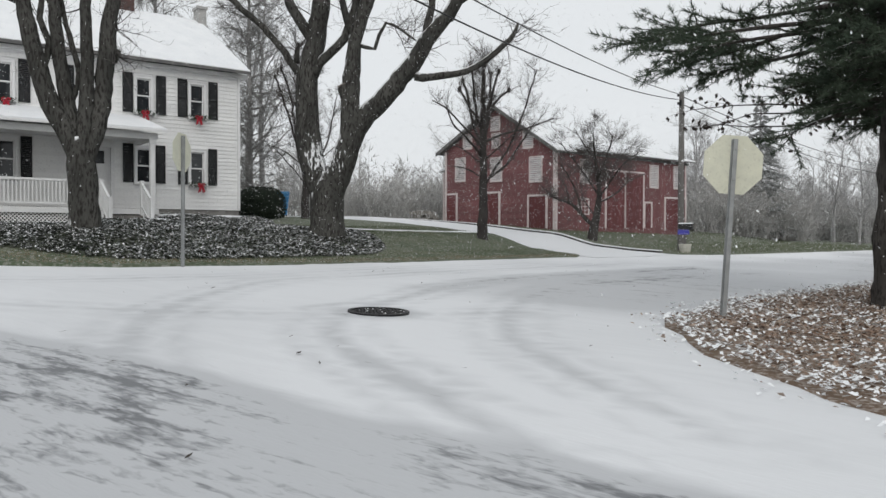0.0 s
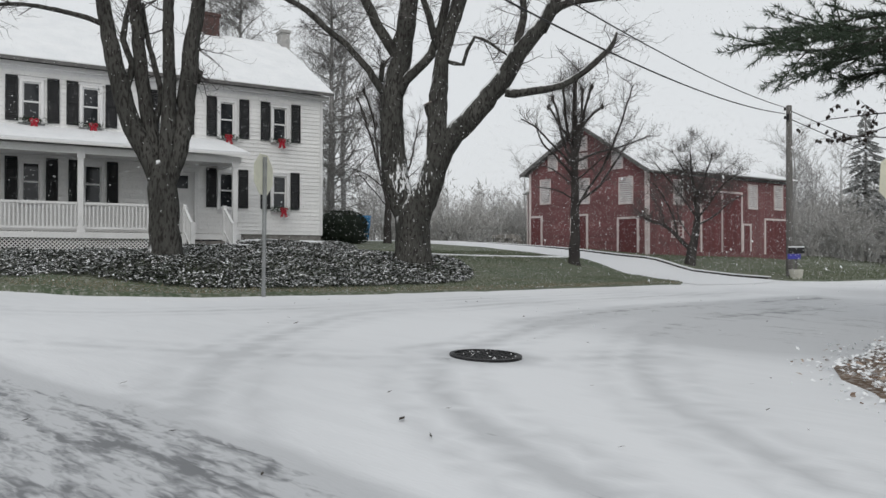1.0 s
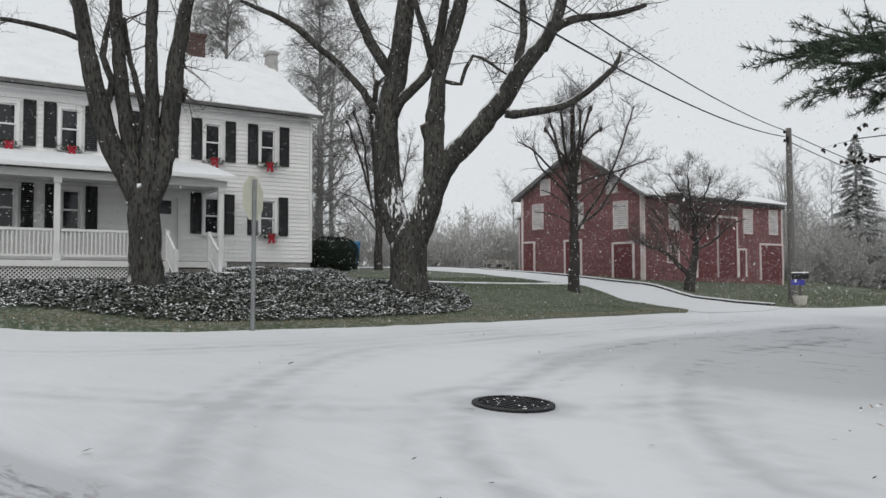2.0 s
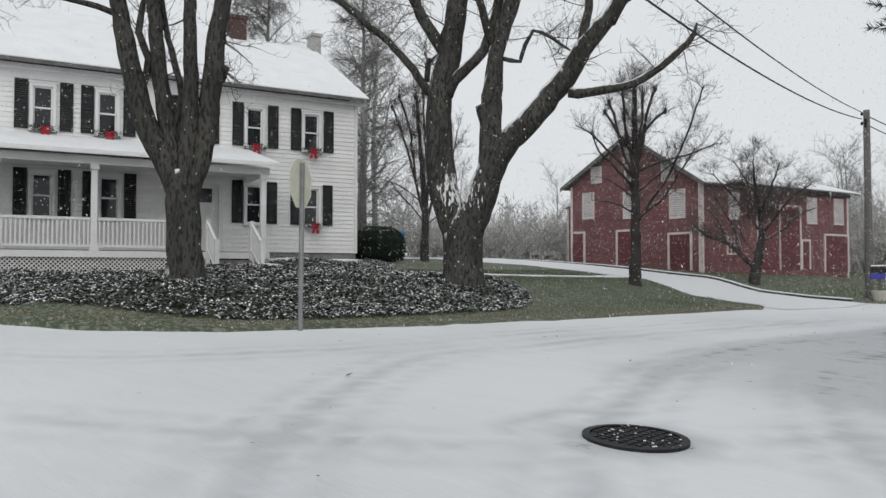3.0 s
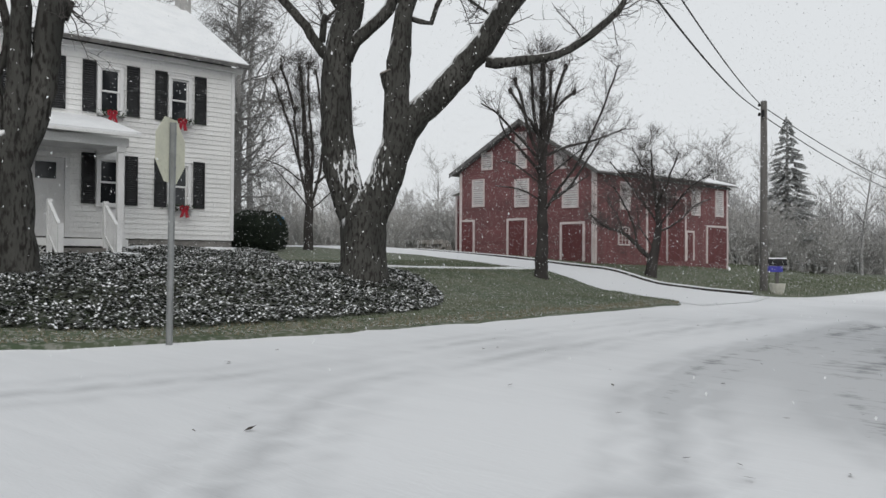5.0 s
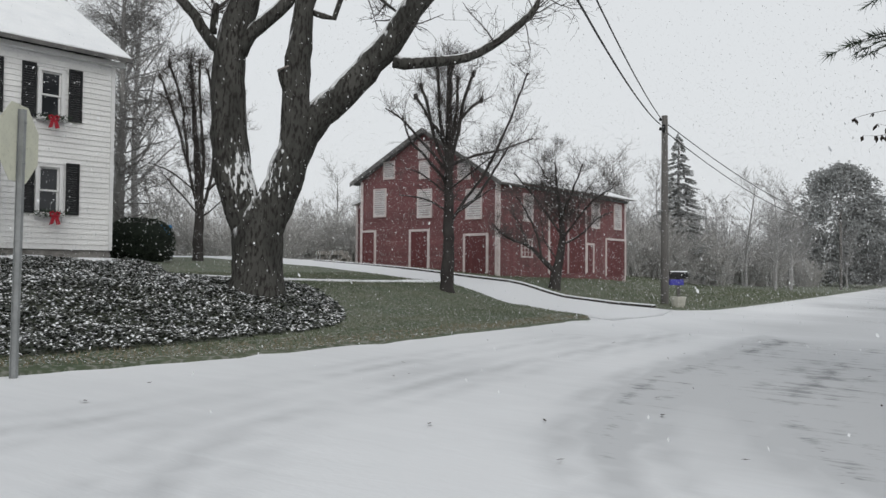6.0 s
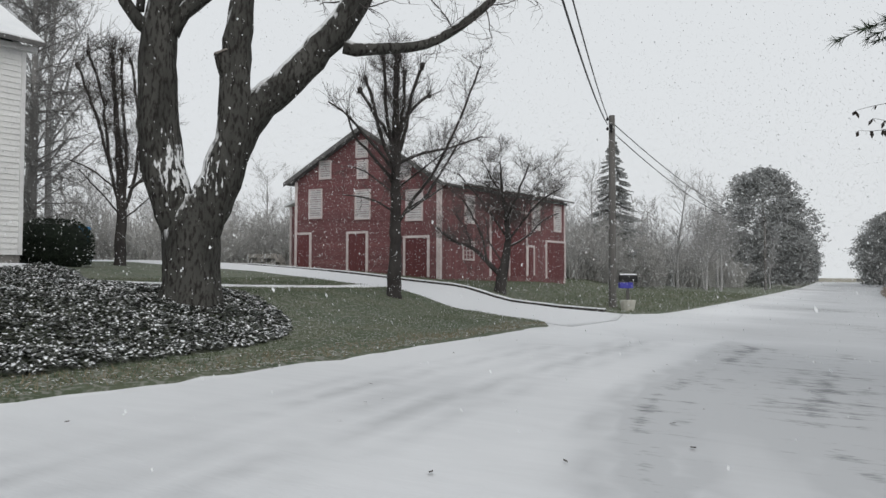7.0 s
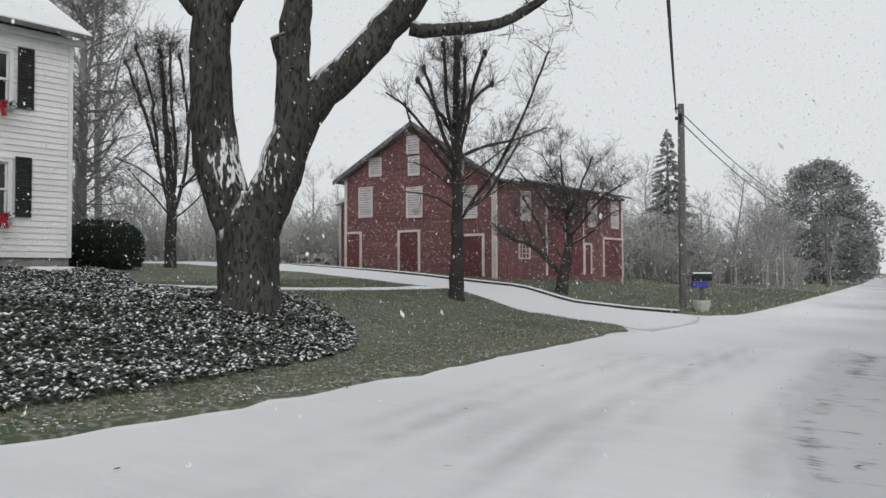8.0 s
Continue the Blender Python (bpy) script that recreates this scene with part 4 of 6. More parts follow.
def big_tree(name, at, bearing, limbs, unit, seed, label, twig_scale=1.0, girth=0.9, bark=None):
    """A tree whose main limbs follow (dx, up, depth) guides in units of that many metres across the line of sight."""
    rng = random.Random(seed)
    z = ground_z(*at)
    m = Matrix.Translation((at[0], at[1], z)) @ Matrix.Rotation(radians(bearing), 4, "Z")
    t = thing(name, m, label, "tree")
    wood, twigs = Shape(), Shape()
    for kind, pts, radii in limbs:
        P = [Vector((x * unit, y * unit, up * unit)) for x, up, y in pts]
        R = [r * unit * (1.0 if kind == 'trunk' else girth) for r in radii]
        fine, rr = guided(wood, P, R, rng, 14 if kind == "trunk" else 10, 0.07 if kind == "trunk" else 0.05)
        if kind == "limb":
            sprout(twigs, fine, [min(r, 0.045) for r in rr], rng, int(7 * twig_scale), 1.5, 3, 0.3, 4, 1.0, 0.5, 0.006, 0.55)
        if kind == "branch":
            sprout(twigs, fine, [min(r, 0.03) for r in rr], rng, int(12 * twig_scale), 1.0, 3, 0.15, 4, 1.0, 0.5, 0.005, 0.35)
        if kind == "stub":
            c = Shape()
            d = (P[-1] - P[-2]).normalized()
            c.tube([P[-1] - d * 0.02, P[-1] + d * 0.012], [R[-1] * 1.12, R[-1] * 0.95], 12)
            part("healed_cut", c, CUTWOOD, t, "healed pale saw cut")
    part("trunk", wood, bark or BARK, t, smooth=True)
    if twigs.v:
        part("crown", twigs, TWIG, t, "thin bare twigs")
    return t


# the great maple on the lawn: guides in hundredths of its own height unit
MAPLE = [
    ("trunk", [(0, -30, 0), (0, 0, 0), (0, 24, 0), (0, 62, 0), (-1, 95, 0), (0, 118, 0)], [48, 35, 30, 29, 30, 14]),
    ("limb", [(-6, 40, 0), (-12, 84, 2), (-20, 112, 4), (-29, 147, 6), (-34, 192, 8), (-36, 242, 8), (-35, 288, 8), (-25, 333, 4), (-15, 378, 0), (-6, 440, -8), (4, 540, -20)], [14, 24, 25, 24, 22, 20, 20, 18, 17, 14, 8]),
    ("limb", [(6, 40, 0), (10, 80, -2), (18, 106, -4), (33, 147, -8), (40, 174, -10), (42, 206, -12), (41, 251, -14), (45, 297, -16), (48, 333, -18), (57, 374, -20), (70, 410, -22), (86, 470, -26), (96, 560, -30)], [12, 24, 26, 25, 21, 18, 17, 13, 13, 14, 12, 11, 7]),
    ("limb", [(26, 120, -4), (42, 160, -8), (52, 192, -10), (71, 219, -14), (91, 237, -18), (121, 271, -26), (150, 305, -34), (175, 346, -42), (204, 382, -50), (223, 407, -54), (252, 490, -60)], [12, 18, 20, 20, 19, 18, 16, 14, 12, 11, 6]),
    ("branch", [(156, 284, -34), (166, 281, -38), (202, 284, -46), (242, 291, -54), (272, 307, -58), (296, 326, -62), (327, 357, -66), (329, 374, -66)], [9, 8, 7, 6.5, 6, 6, 5.5, 3]),
    ("branch", [(174, 330, -40), (176, 350, -40), (174, 370, -40), (184, 406, -38), (182, 480, -38)], [9, 8, 7, 6, 4]),
    ("stub", [(41, 236, -14), (33, 258, -16), (27, 270, -18)], [13, 12, 10]),
    ("stub", [(62, 196, -12), (66, 222, -14), (68, 230, -15)], [15, 13, 11]),
    ("branch", [(-36, 286, 8), (-52, 297, 10), (-68, 320, 13), (-84, 342, 16), (-115, 378, 22), (-143, 401, 26), (-200, 450, 32), (-280, 488, 38)], [9, 7, 6.5, 6, 6, 5.5, 5, 3]),
    ("branch", [(-54, 312, 11), (-53, 335, 12), (-52, 348, 12)], [5, 5, 4.5]),
    ("branch", [(-24, 288, 6), (-12, 312, 0), (8, 329, -6), (30, 352, -10), (46, 392, -14), (58, 450, -18), (64, 530, -22)], [10, 9.5, 9, 9, 8, 7, 4]),
    ("branch", [(58, 340, -18), (84, 333, -22), (91, 356, -24), (104, 378, -26), (129, 366, -28), (160, 345, -30)], [4.5, 4, 3.5, 3, 2.5, 1.5]),
    ("branch", [(-22, 345, 3), (-40, 374, 0), (-62, 410, -2), (-90, 470, -6), (-110, 540, -10)], [11, 10, 9, 8, 5]),
    ("branch", [(52, 350, -18), (38, 378, -26), (28, 410, -32), (10, 470, -40)], [8, 7, 6, 4]),
    ("branch", [(214, 380, -51), (230, 412, -52), (260, 428, -54), (326, 436, -56), (374, 450, -58)], [8, 8, 6.5, 5.5, 4]),
]
big_tree("maple_tree", (-16.32, 17.87), 41.0, MAPLE, 0.0167, 3, "large old maple with forked bare limbs and snow in its crotch", bark=MAPLEBARK)
FRONT_MAPLE = [
    ("trunk", [(0, -25, 0), (0, 0, 0), (0, 40, 0), (-4, 110, 0), (-8, 165, 0), (-10, 195, 0)], [52, 33, 29, 30, 30, 14]),
    ("limb", [(-4, 90, 0), (-14, 150, 0), (-36, 215, 3), (-62, 262, 5), (-84, 330, 8), (-104, 420, 10), (-120, 510, 12), (-150, 640, 14)], [14, 26, 27, 25, 22, 19, 16, 8]),
    ("limb", [(-4, 100, 3), (-12, 170, 5), (-30, 260, 10), (-47, 370, 16), (-58, 480, 20), (-66, 640, 24)], [12, 22, 19, 17, 15, 8]),
    ("limb", [(-2, 100, -3), (0, 170, -5), (6, 260, -8), (8, 360, -12), (6, 460, -16), (12, 640, -20)], [12, 22, 18, 15, 14, 8]),
    ("limb", [(0, 95, 0), (8, 160, 0), (26, 220, 0), (36, 280, 0), (42, 340, -2), (50, 430, -6), (66, 520, -10), (90, 640, -14)], [14, 24, 25, 24, 22, 19, 15, 8]),
    ("branch", [(-112, 462, 10), (-150, 476, 14), (-200, 488, 18), (-280, 496, 20), (-360, 480, 22)], [8, 7, 6, 5, 3]),
    ("branch", [(-80, 320, 6), (-66, 390, 16), (-84, 440, 24), (-74, 520, 30)], [9, 9, 8, 5]),
    ("branch", [(-30, 250, 10), (-10, 330, 20), (-34, 430, 30), (-50, 520, 34)], [8, 8, 7, 5]),
    ("branch", [(44, 380, -2), (64, 375, 4), (60, 355, 6)], [16, 14, 9]),
    ("branch", [(48, 420, -4), (62, 430, 2)], [18, 13]),
]
big_tree("maple_tree", (-17.7, 11.1), 54.0, FRONT_MAPLE, 0.0114, 4, "old maple with four upright stems before the porch", 0.7, 0.74)


def trained_tree(name, at, bearing, trunk, stems, seed, label, twig_label, shoots=9, length=0.8, knob=True, lift=0.5):
    """A tree pruned for years; stems are (radii, guides) with guides (across, up), each leaning off into the depth."""
    rng = random.Random(seed)
    m = Matrix.Translation((at[0], at[1], ground_z(*at))) @ Matrix.Rotation(radians(bearing), 4, "Z")
    t = thing(name, m, label, "tree")
    wood, twigs = Shape(), Shape()
    pts, radii = trunk
    lines = [guided(wood, [Vector((x, 0.02 * i, up)) for i, (x, up) in enumerate(pts)], radii, rng, 11, 0.08)]
    for i, (r, guide) in enumerate(stems):
        lean = (-1) ** i * rng.uniform(0.15, 0.55)
        P = [Vector((x, lean * (k / (len(guide) - 1)) * (1 + abs(x)) + rng.gauss(0, 0.04), up)) for k, (x, up) in enumerate(guide)]
        lines.append(guided(wood, P, r, rng, 7, 0.10))
    for i, (line, r) in enumerate(lines):
        span = sum((q - p).length for p, q in zip(line, line[1:]))
        count = max(4, int(shoots * span / 2.5))
        sprout(twigs, line, [min(x, 0.022) for x in r], rng, count, length, 3, lift, 4, 1.1, 0.5, 0.0038, 0.42 if i == 0 else 0.2, 0.05)
        if knob and r[-1] > 0.024:
            top = line[-1]
            wood.tube([top - Vector((0, 0, 0.12)), top, top + Vector((0, 0, 0.08))], [r[-1], r[-1] * 1.7, r[-1] * 0.8], 7, rough=0.2, rng=rng)
            for _ in range(15):
                branch(twigs, top + Vector((rng.gauss(0, 0.05), rng.gauss(0, 0.05), -rng.uniform(0, 0.2))), (rng.gauss(0, 0.42), rng.gauss(0, 0.42), 1.2), rng.uniform(0.3, 0.85), 0.0075, rng, 0.04, 0.12, 3, 3)
    part("trunk", wood, POLLARDBARK, t, smooth=True)
    part("crown", twigs, TWIG, t, twig_label)
    return t


THICK, MID, THIN = [0.062, 0.052, 0.046, 0.042], [0.05, 0.042, 0.034, 0.022], [0.032, 0.024, 0.014]
trained_tree("pollarded_tree", (-16.0, 26.05), 23, ([(0, -0.25), (0, 0), (0.02, 1.4), (0.03, 3.6), (0.0, 5.4), (0.02, 6.75)], [0.24, 0.17, 0.145, 0.115, 0.085, 0.07]), [
    (THICK, [(-0.05, 3.7), (-0.42, 4.5), (-0.58, 5.3), (-0.85, 6.2)]),
    (THICK, [(0.05, 3.8), (0.30, 4.7), (0.45, 5.5), (0.72, 6.25)]),
    (THICK, [(0.02, 4.1), (0.20, 5.1), (0.26, 6.4)]),
    (THICK, [(-0.02, 4.0), (-0.24, 5.1), (-0.30, 6.5)]),
    (THICK, [(0.0, 3.5), (0.12, 4.6), (0.50, 5.3), (0.98, 5.75)]),
    (MID, [(0.05, 2.0), (0.55, 2.75), (1.1, 3.5), (1.7, 4.7), (2.2, 6.0)]),
    (MID, [(0.05, 3.7), (0.8, 4.05), (1.6, 4.3), (2.6, 4.8)]),
    (MID, [(-0.05, 3.6), (-0.7, 4.3), (-1.35, 5.0), (-1.75, 5.2)]),
    (THIN, [(-0.05, 2.4), (-0.7, 2.75), (-1.5, 2.9)]),
    (THIN, [(0.05, 2.1), (0.7, 2.6), (1.4, 3.0)]),
    (THIN, [(-0.04, 2.9), (-0.8, 3.5), (-1.3, 3.7)]),
    (THIN, [(0.04, 3.0), (0.6, 3.4), (1.3, 3.9)]),
    (THICK, [(0.0, 3.3), (-0.15, 4.4), (-0.62, 5.2), (-1.0, 5.9)]),
    (THICK, [(0.0, 3.9), (0.02, 5.0), (0.1, 6.6)]),
    (MID, [(0.3, 2.4), (0.9, 2.9), (1.5, 3.9), (1.9, 4.6)]),
    (MID, [(-0.05, 3.2), (-0.6, 3.9), (-1.1, 4.4), (-1.3, 5.1)]),
], 11, "pollarded bare tree with knobbed stems beside the driveway", "upright bare shoots", 10, 0.85)
trained_tree("pollarded_tree", (-26.1, 26.7), 42, ([(0, -0.25), (0, 0), (0.02, 1.2), (0.0, 2.4), (-0.15, 4.6), (-0.35, 7.0)], [0.22, 0.16, 0.15, 0.10, 0.075, 0.06]), [
    (THICK, [(0.0, 1.6), (0.38, 2.8), (0.52, 4.6), (0.25, 7.0)]),
    (THICK, [(0.0, 1.8), (-0.35, 3.4), (-0.62, 5.6), (-1.05, 6.9)]),
    (THICK, [(-0.3, 3.2), (-0.75, 4.8), (-1.1, 5.8), (-1.42, 6.8)]),
    (THICK, [(0.1, 1.9), (0.15, 3.8), (0.0, 5.4), (-0.05, 7.1)]),
    (MID, [(0.35, 2.6), (0.95, 3.4), (1.2, 4.6), (1.45, 5.9)]),
    (THIN, [(0.0, 1.5), (0.6, 2.0), (1.3, 2.7)]),
    (THIN, [(0.0, 1.7), (-0.6, 2.4), (-1.3, 3.2)]),
    (THIN, [(-0.1, 2.5), (-0.9, 3.1), (-1.6, 3.3)]),
    (THIN, [(0.2, 2.6), (0.9, 3.0), (1.5, 3.6)]),
], 12, "pollarded bare tree beyond the house corner", "upright bare shoots", 10)
trained_tree("apple_tree", (-15.67, 35.45), 15, ([(0, -0.2), (0, 0), (0.06, 0.6), (0.2, 1.3), (0.3, 2.1), (0.22, 3.2), (0.05, 4.3), (0.0, 5.2)], [0.28, 0.21, 0.17, 0.13, 0.10, 0.07, 0.045, 0.02]), [
    ([0.11, 0.09, 0.07, 0.05, 0.02], [(0.03, 0.7), (-0.5, 1.25), (-1.1, 1.8), (-1.9, 2.1), (-2.6, 2.7)]),
    (MID, [(0.28, 2.0), (0.9, 2.8), (1.5, 3.5), (2.2, 3.9)]),
    (MID, [(0.2, 2.3), (-0.5, 3.3), (-1.2, 4.2), (-1.7, 4.8)]),
    (MID, [(0.22, 2.8), (0.7, 3.9), (1.1, 4.9)]),
    (MID, [(0.25, 1.8), (1.0, 2.2), (1.7, 2.9), (2.3, 3.2)]),
    (MID, [(-0.5, 1.25), (-0.7, 2.2), (-1.1, 3.1), (-1.5, 3.7)]),
    (THIN, [(-1.1, 1.8), (-1.4, 2.6), (-2.0, 3.4)]),
    (THIN, [(0.1, 3.8), (-0.4, 4.6), (-0.7, 5.2)]),
    (THIN, [(0.9, 2.8), (1.0, 3.6), (1.5, 4.4)]),
    (THIN, [(0.1, 1.2), (-0.4, 2.0), (-0.5, 2.9)]),
], 21, "low spreading bare orchard tree before the barn", "tangle of bare twigs", 15, 0.95, False, 0.35)


# ---- pine over the eastern verge ----
def pine_spray(s, p, d, size, rng, slot=0, needles=26):
    """A tuft of long needles round the end of a twig."""
    for _ in range(needles):
        h = (d * 0.8 + Vector((rng.gauss(0, 0.6), rng.gauss(0, 0.6), rng.gauss(0, 0.5)))).normalized()
        w = h.orthogonal().normalized() * 0.008
        q = p + d * rng.uniform(-0.12, 0.08)
        s.face(q - w, q + w, q + h * size * rng.uniform(0.6, 1.1), slot=slot)


def build_pine():
    rng = random.Random(31)
    at = (-1.4, 15.2)
    t = thing("pine_tree", Matrix.Translation((at[0], at[1], road_z(*at))), "tall dark green pine on the leaf-covered verge", "tree")
    wood, green = Shape(), Shape()
    guided(wood, [Vector((0, 0, -0.3)), Vector((0, 0, 0)), Vector((0.02, 0.0, 3)), Vector((0.1, 0.1, 7)), Vector((0.1, 0, 12))], [0.42, 0.31, 0.27, 0.21, 0.07], rng, 12)
    limbs = [((-1, -0.02, 0.02), 4.7, 4.4), ((-1, 0.15, 0.03), 4.9, 4.2), ((-1, -0.2, 0.03), 4.6, 3.7), ((-1, 0.3, 0.02), 4.5, 3.7), ((-1, 0.05, 0.0), 5.0, 4.0)]
    for i in range(62):
        a = rng.uniform(0, 2 * math.pi)
        z = rng.uniform(3.3, 11.0)
        limbs.append(((math.cos(a), math.sin(a), 0.08), z, (2.5 - 0.14 * (z - 4)) * rng.uniform(0.65, 1.1)))
    for i in range(70):
        a = rng.uniform(0, 2 * math.pi)
        limbs.append(((math.cos(a), math.sin(a), 0.02), rng.uniform(2.9, 5.6), rng.uniform(1.0, 2.1)))
    for i, ((hx, hy, hz), z, reach) in enumerate(limbs):
        pts, rr = branch(wood, (0.05, 0.05, z), (hx, hy, hz), reach, 0.06, rng, -0.012, 0.06 if i < 5 else 0.13, 7, 5, 0.2)
        for _ in range(34 if i < 5 else 13):
            q = rng.uniform(0.55 if i < 5 else 0.22, 1) * (len(pts) - 1)
            k = min(int(q), len(pts) - 2)
            p = pts[k].lerp(pts[k + 1], q - k)
            sub, sr = branch(wood, p, (hx + rng.gauss(0, 0.8), hy + rng.gauss(0, 0.8), rng.gauss(-0.05, 0.3)), rng.uniform(0.4, 0.95), 0.013, rng, -0.01, 0.15, 3, 3)
            for w in (1, 2, 3):
                pine_spray(green, sub[w], (sub[w] - sub[w - 1]).normalized(), 0.16, rng, needles=30)
    part("trunk", wood, PINEBARK, t, smooth=True)
    part("crown", green, PINE, t, "dark green pine needles")
    return t


build_pine()


def build_oak_bough():
    """A bare young oak that still holds some dead leaves."""
    rng = random.Random(36)
    at = (-0.8, 18.8)
    t = thing("oak_sapling", Matrix.Translation((at[0], at[1], road_z(*at))), "young oak holding a few dark withered leaves", "tree")
    wood, leaf = Shape(), Shape()
    guided(wood, [Vector((0, 0, -0.2)), Vector((0, 0, 0)), Vector((-0.05, 0, 1.8)), Vector((-0.1, 0.1, 3.8)), Vector((0, 0, 6))], [0.14, 0.1, 0.08, 0.06, 0.03], rng, 8)
    for (hx, hy, hz), z, reach in (((-1, -0.12, 0.05), 3.4, 4.9), ((-1, -0.25, 0.0), 3.6, 4.4), ((-1, 0.1, 0.06), 3.7, 4.3), ((-1, 0.0, 0.15), 3.4, 3.6), ((0.8, 0.4, 0.3), 3.2, 2.0), ((-0.6, -0.9, 0.2), 4.6, 3.6)):
        pts, rr = branch(wood, (-0.08, 0.05, z), (hx, hy, hz), reach, 0.035, rng, 0.0, 0.15, 6, 5, 0.25)
        for _ in range(11):
            k = rng.randrange(2, len(pts))
            sub, sr = branch(wood, pts[k], (hx + rng.gauss(0, 0.8), hy + rng.gauss(0, 0.8), rng.gauss(0, 0.4)), rng.uniform(0.3, 0.7), 0.008, rng, 0, 0.2, 3, 3)
            for p in sub[1:]:
                for _ in range(2):
                    d = Vector((rng.gauss(0, 0.5), rng.gauss(0, 0.5), -1)).normalized() * rng.uniform(0.06, 0.12)
                    w = d.orthogonal().normalized() * 0.036
                    leaf.face(p, p + d * 0.5 + w, p + d, p + d * 0.5 - w)
    part("trunk", wood, TWIG, t, smooth=True)
    part("foliage", leaf, DEADLEAF, t, "withered leaves")
    return t


build_oak_bough()


# ---- utility pole and its cables ----
def build_pole(at, top, label, lines):
    t = thing("utility_pole", Matrix.Translation((at[0], at[1], ground_z(*at))), label, "utility pole", "poles along the road")
    h = top - ground_z(*at)
    s = Shape()
    s.tube([(0, 0, -0.4), (0, 0, 0), (0, 0, h * 0.5), (0, 0, h)], [0.15, 0.145, 0.13, 0.11], 12)
    part("shaft", s, POLEWOOD, t, smooth=True)
    s = Shape()
    s.box(-0.05, -0.2, h - 0.62, 0.05, -0.11, h - 0.36, 0, 0.01)
    part("bracket", s, IRON, t)
    for x, z in ((-0.16, h - 0.12), (-0.16, h - 0.48)):
        s = Shape()
        s.tube([(x, 0, z - 0.06), (x, 0, z - 0.02), (x, 0, z + 0.03), (x, 0, z + 0.07)], [0.03, 0.055, 0.04, 0.02], 8)
        s.box(x, -0.015, z - 0.05, -0.09, 0.015, z - 0.02)
        part("insulator", s, IRON, t)
    return t


def cable(a, b, sag, radius):
    s = Shape()
    a, b = Vector(a), Vector(b)
    pts = []
    for i in range(41):
        k = i / 40
        p = a.lerp(b, k)
        p.z -= 4 * sag * k * (1 - k)
        pts.append(p)
    s.tube(pts, [radius] * 41, 5)
    return tagged(part("overhead_cable", s, CABLE), "black overhead cable sagging between poles", "cable", "overhead cables")


build_pole((-11.35, 35.25), 7.3, "weathered wooden utility pole by the driveway", 2)
build_pole((-3.6, 94.0), 7.6, "distant wooden utility pole by the road", 2)
build_pole((-6.3, -13.5), 7.3, "wooden utility pole south of the crossing", 2)
cable((-11.5, 35.2, 7.24), (-6.46, -13.4, 7.2), 1.2, 0.016)
cable((-11.5, 35.2, 6.98), (-6.46, -13.4, 6.9), 1.55, 0.019)
cable((-11.5, 35.3, 7.20), (-3.76, 94.0, 7.5), 1.1, 0.02)
cable((-11.5, 35.3, 6.86), (-3.76, 94.0, 7.15), 1.3, 0.02)


# ---- road signs seen from behind ----
def stop_sign(base, tilt, yaw, height, size, label):
    t = thing("stop_sign", Matrix.Translation(base) @ Matrix.Rotation(radians(yaw), 4, "Z") @ Matrix.Rotation(radians(tilt), 4, "Y"), label, "road sign", "signs at the crossing")
    s = Shape()
    w, d, g = 0.026, 0.026, 0.004
    for x0, x1, y0, y1 in ((-w, -w + g, -d, d), (w - g, w, -d, d), (-w + g, w - g, -d, -d + g)):
        s.box(x0, y0, -0.3, x1, y1, height - 0.05)
    for x in (-w - 0.018, w):
        s.box(x, d - g, -0.3, x + 0.018, d, height - 0.05)
    part("post", s, GALV, t)
    r = size / 2 / math.cos(math.pi / 8)
    o = Shape()
    z = height - size / 2
    ring = [(r * math.cos(math.pi / 8 + a * math.pi / 4), r * math.sin(math.pi / 8 + a * math.pi / 4)) for a in range(8)]
    o.prism([(x, d + 0.002, z + y) for x, y in ring], [(x, d + 0.006, z + y) for x, y in ring])
    part("plate", o, SIGNBACK, t, "bare octagonal plate seen from behind")
    for dz in (-0.2, 0.2):
        b = Shape()
        b.tube([(0, -d - 0.012, z + dz), (0, -d, z + dz)], [0.012, 0.012], 6)
        part("bolt", b, GALV, t)
    return t


stop_sign((-3.08, 11.35, -0.13), 3.4, 33, 2.40, 0.76, "stop sign on a leaning steel post, its pale back turned")
stop_sign((-13.40, 10.66, 0.32), 1.0, 117, 2.66, 0.76, "stop sign at the lawn's corner, seen almost edge-on")


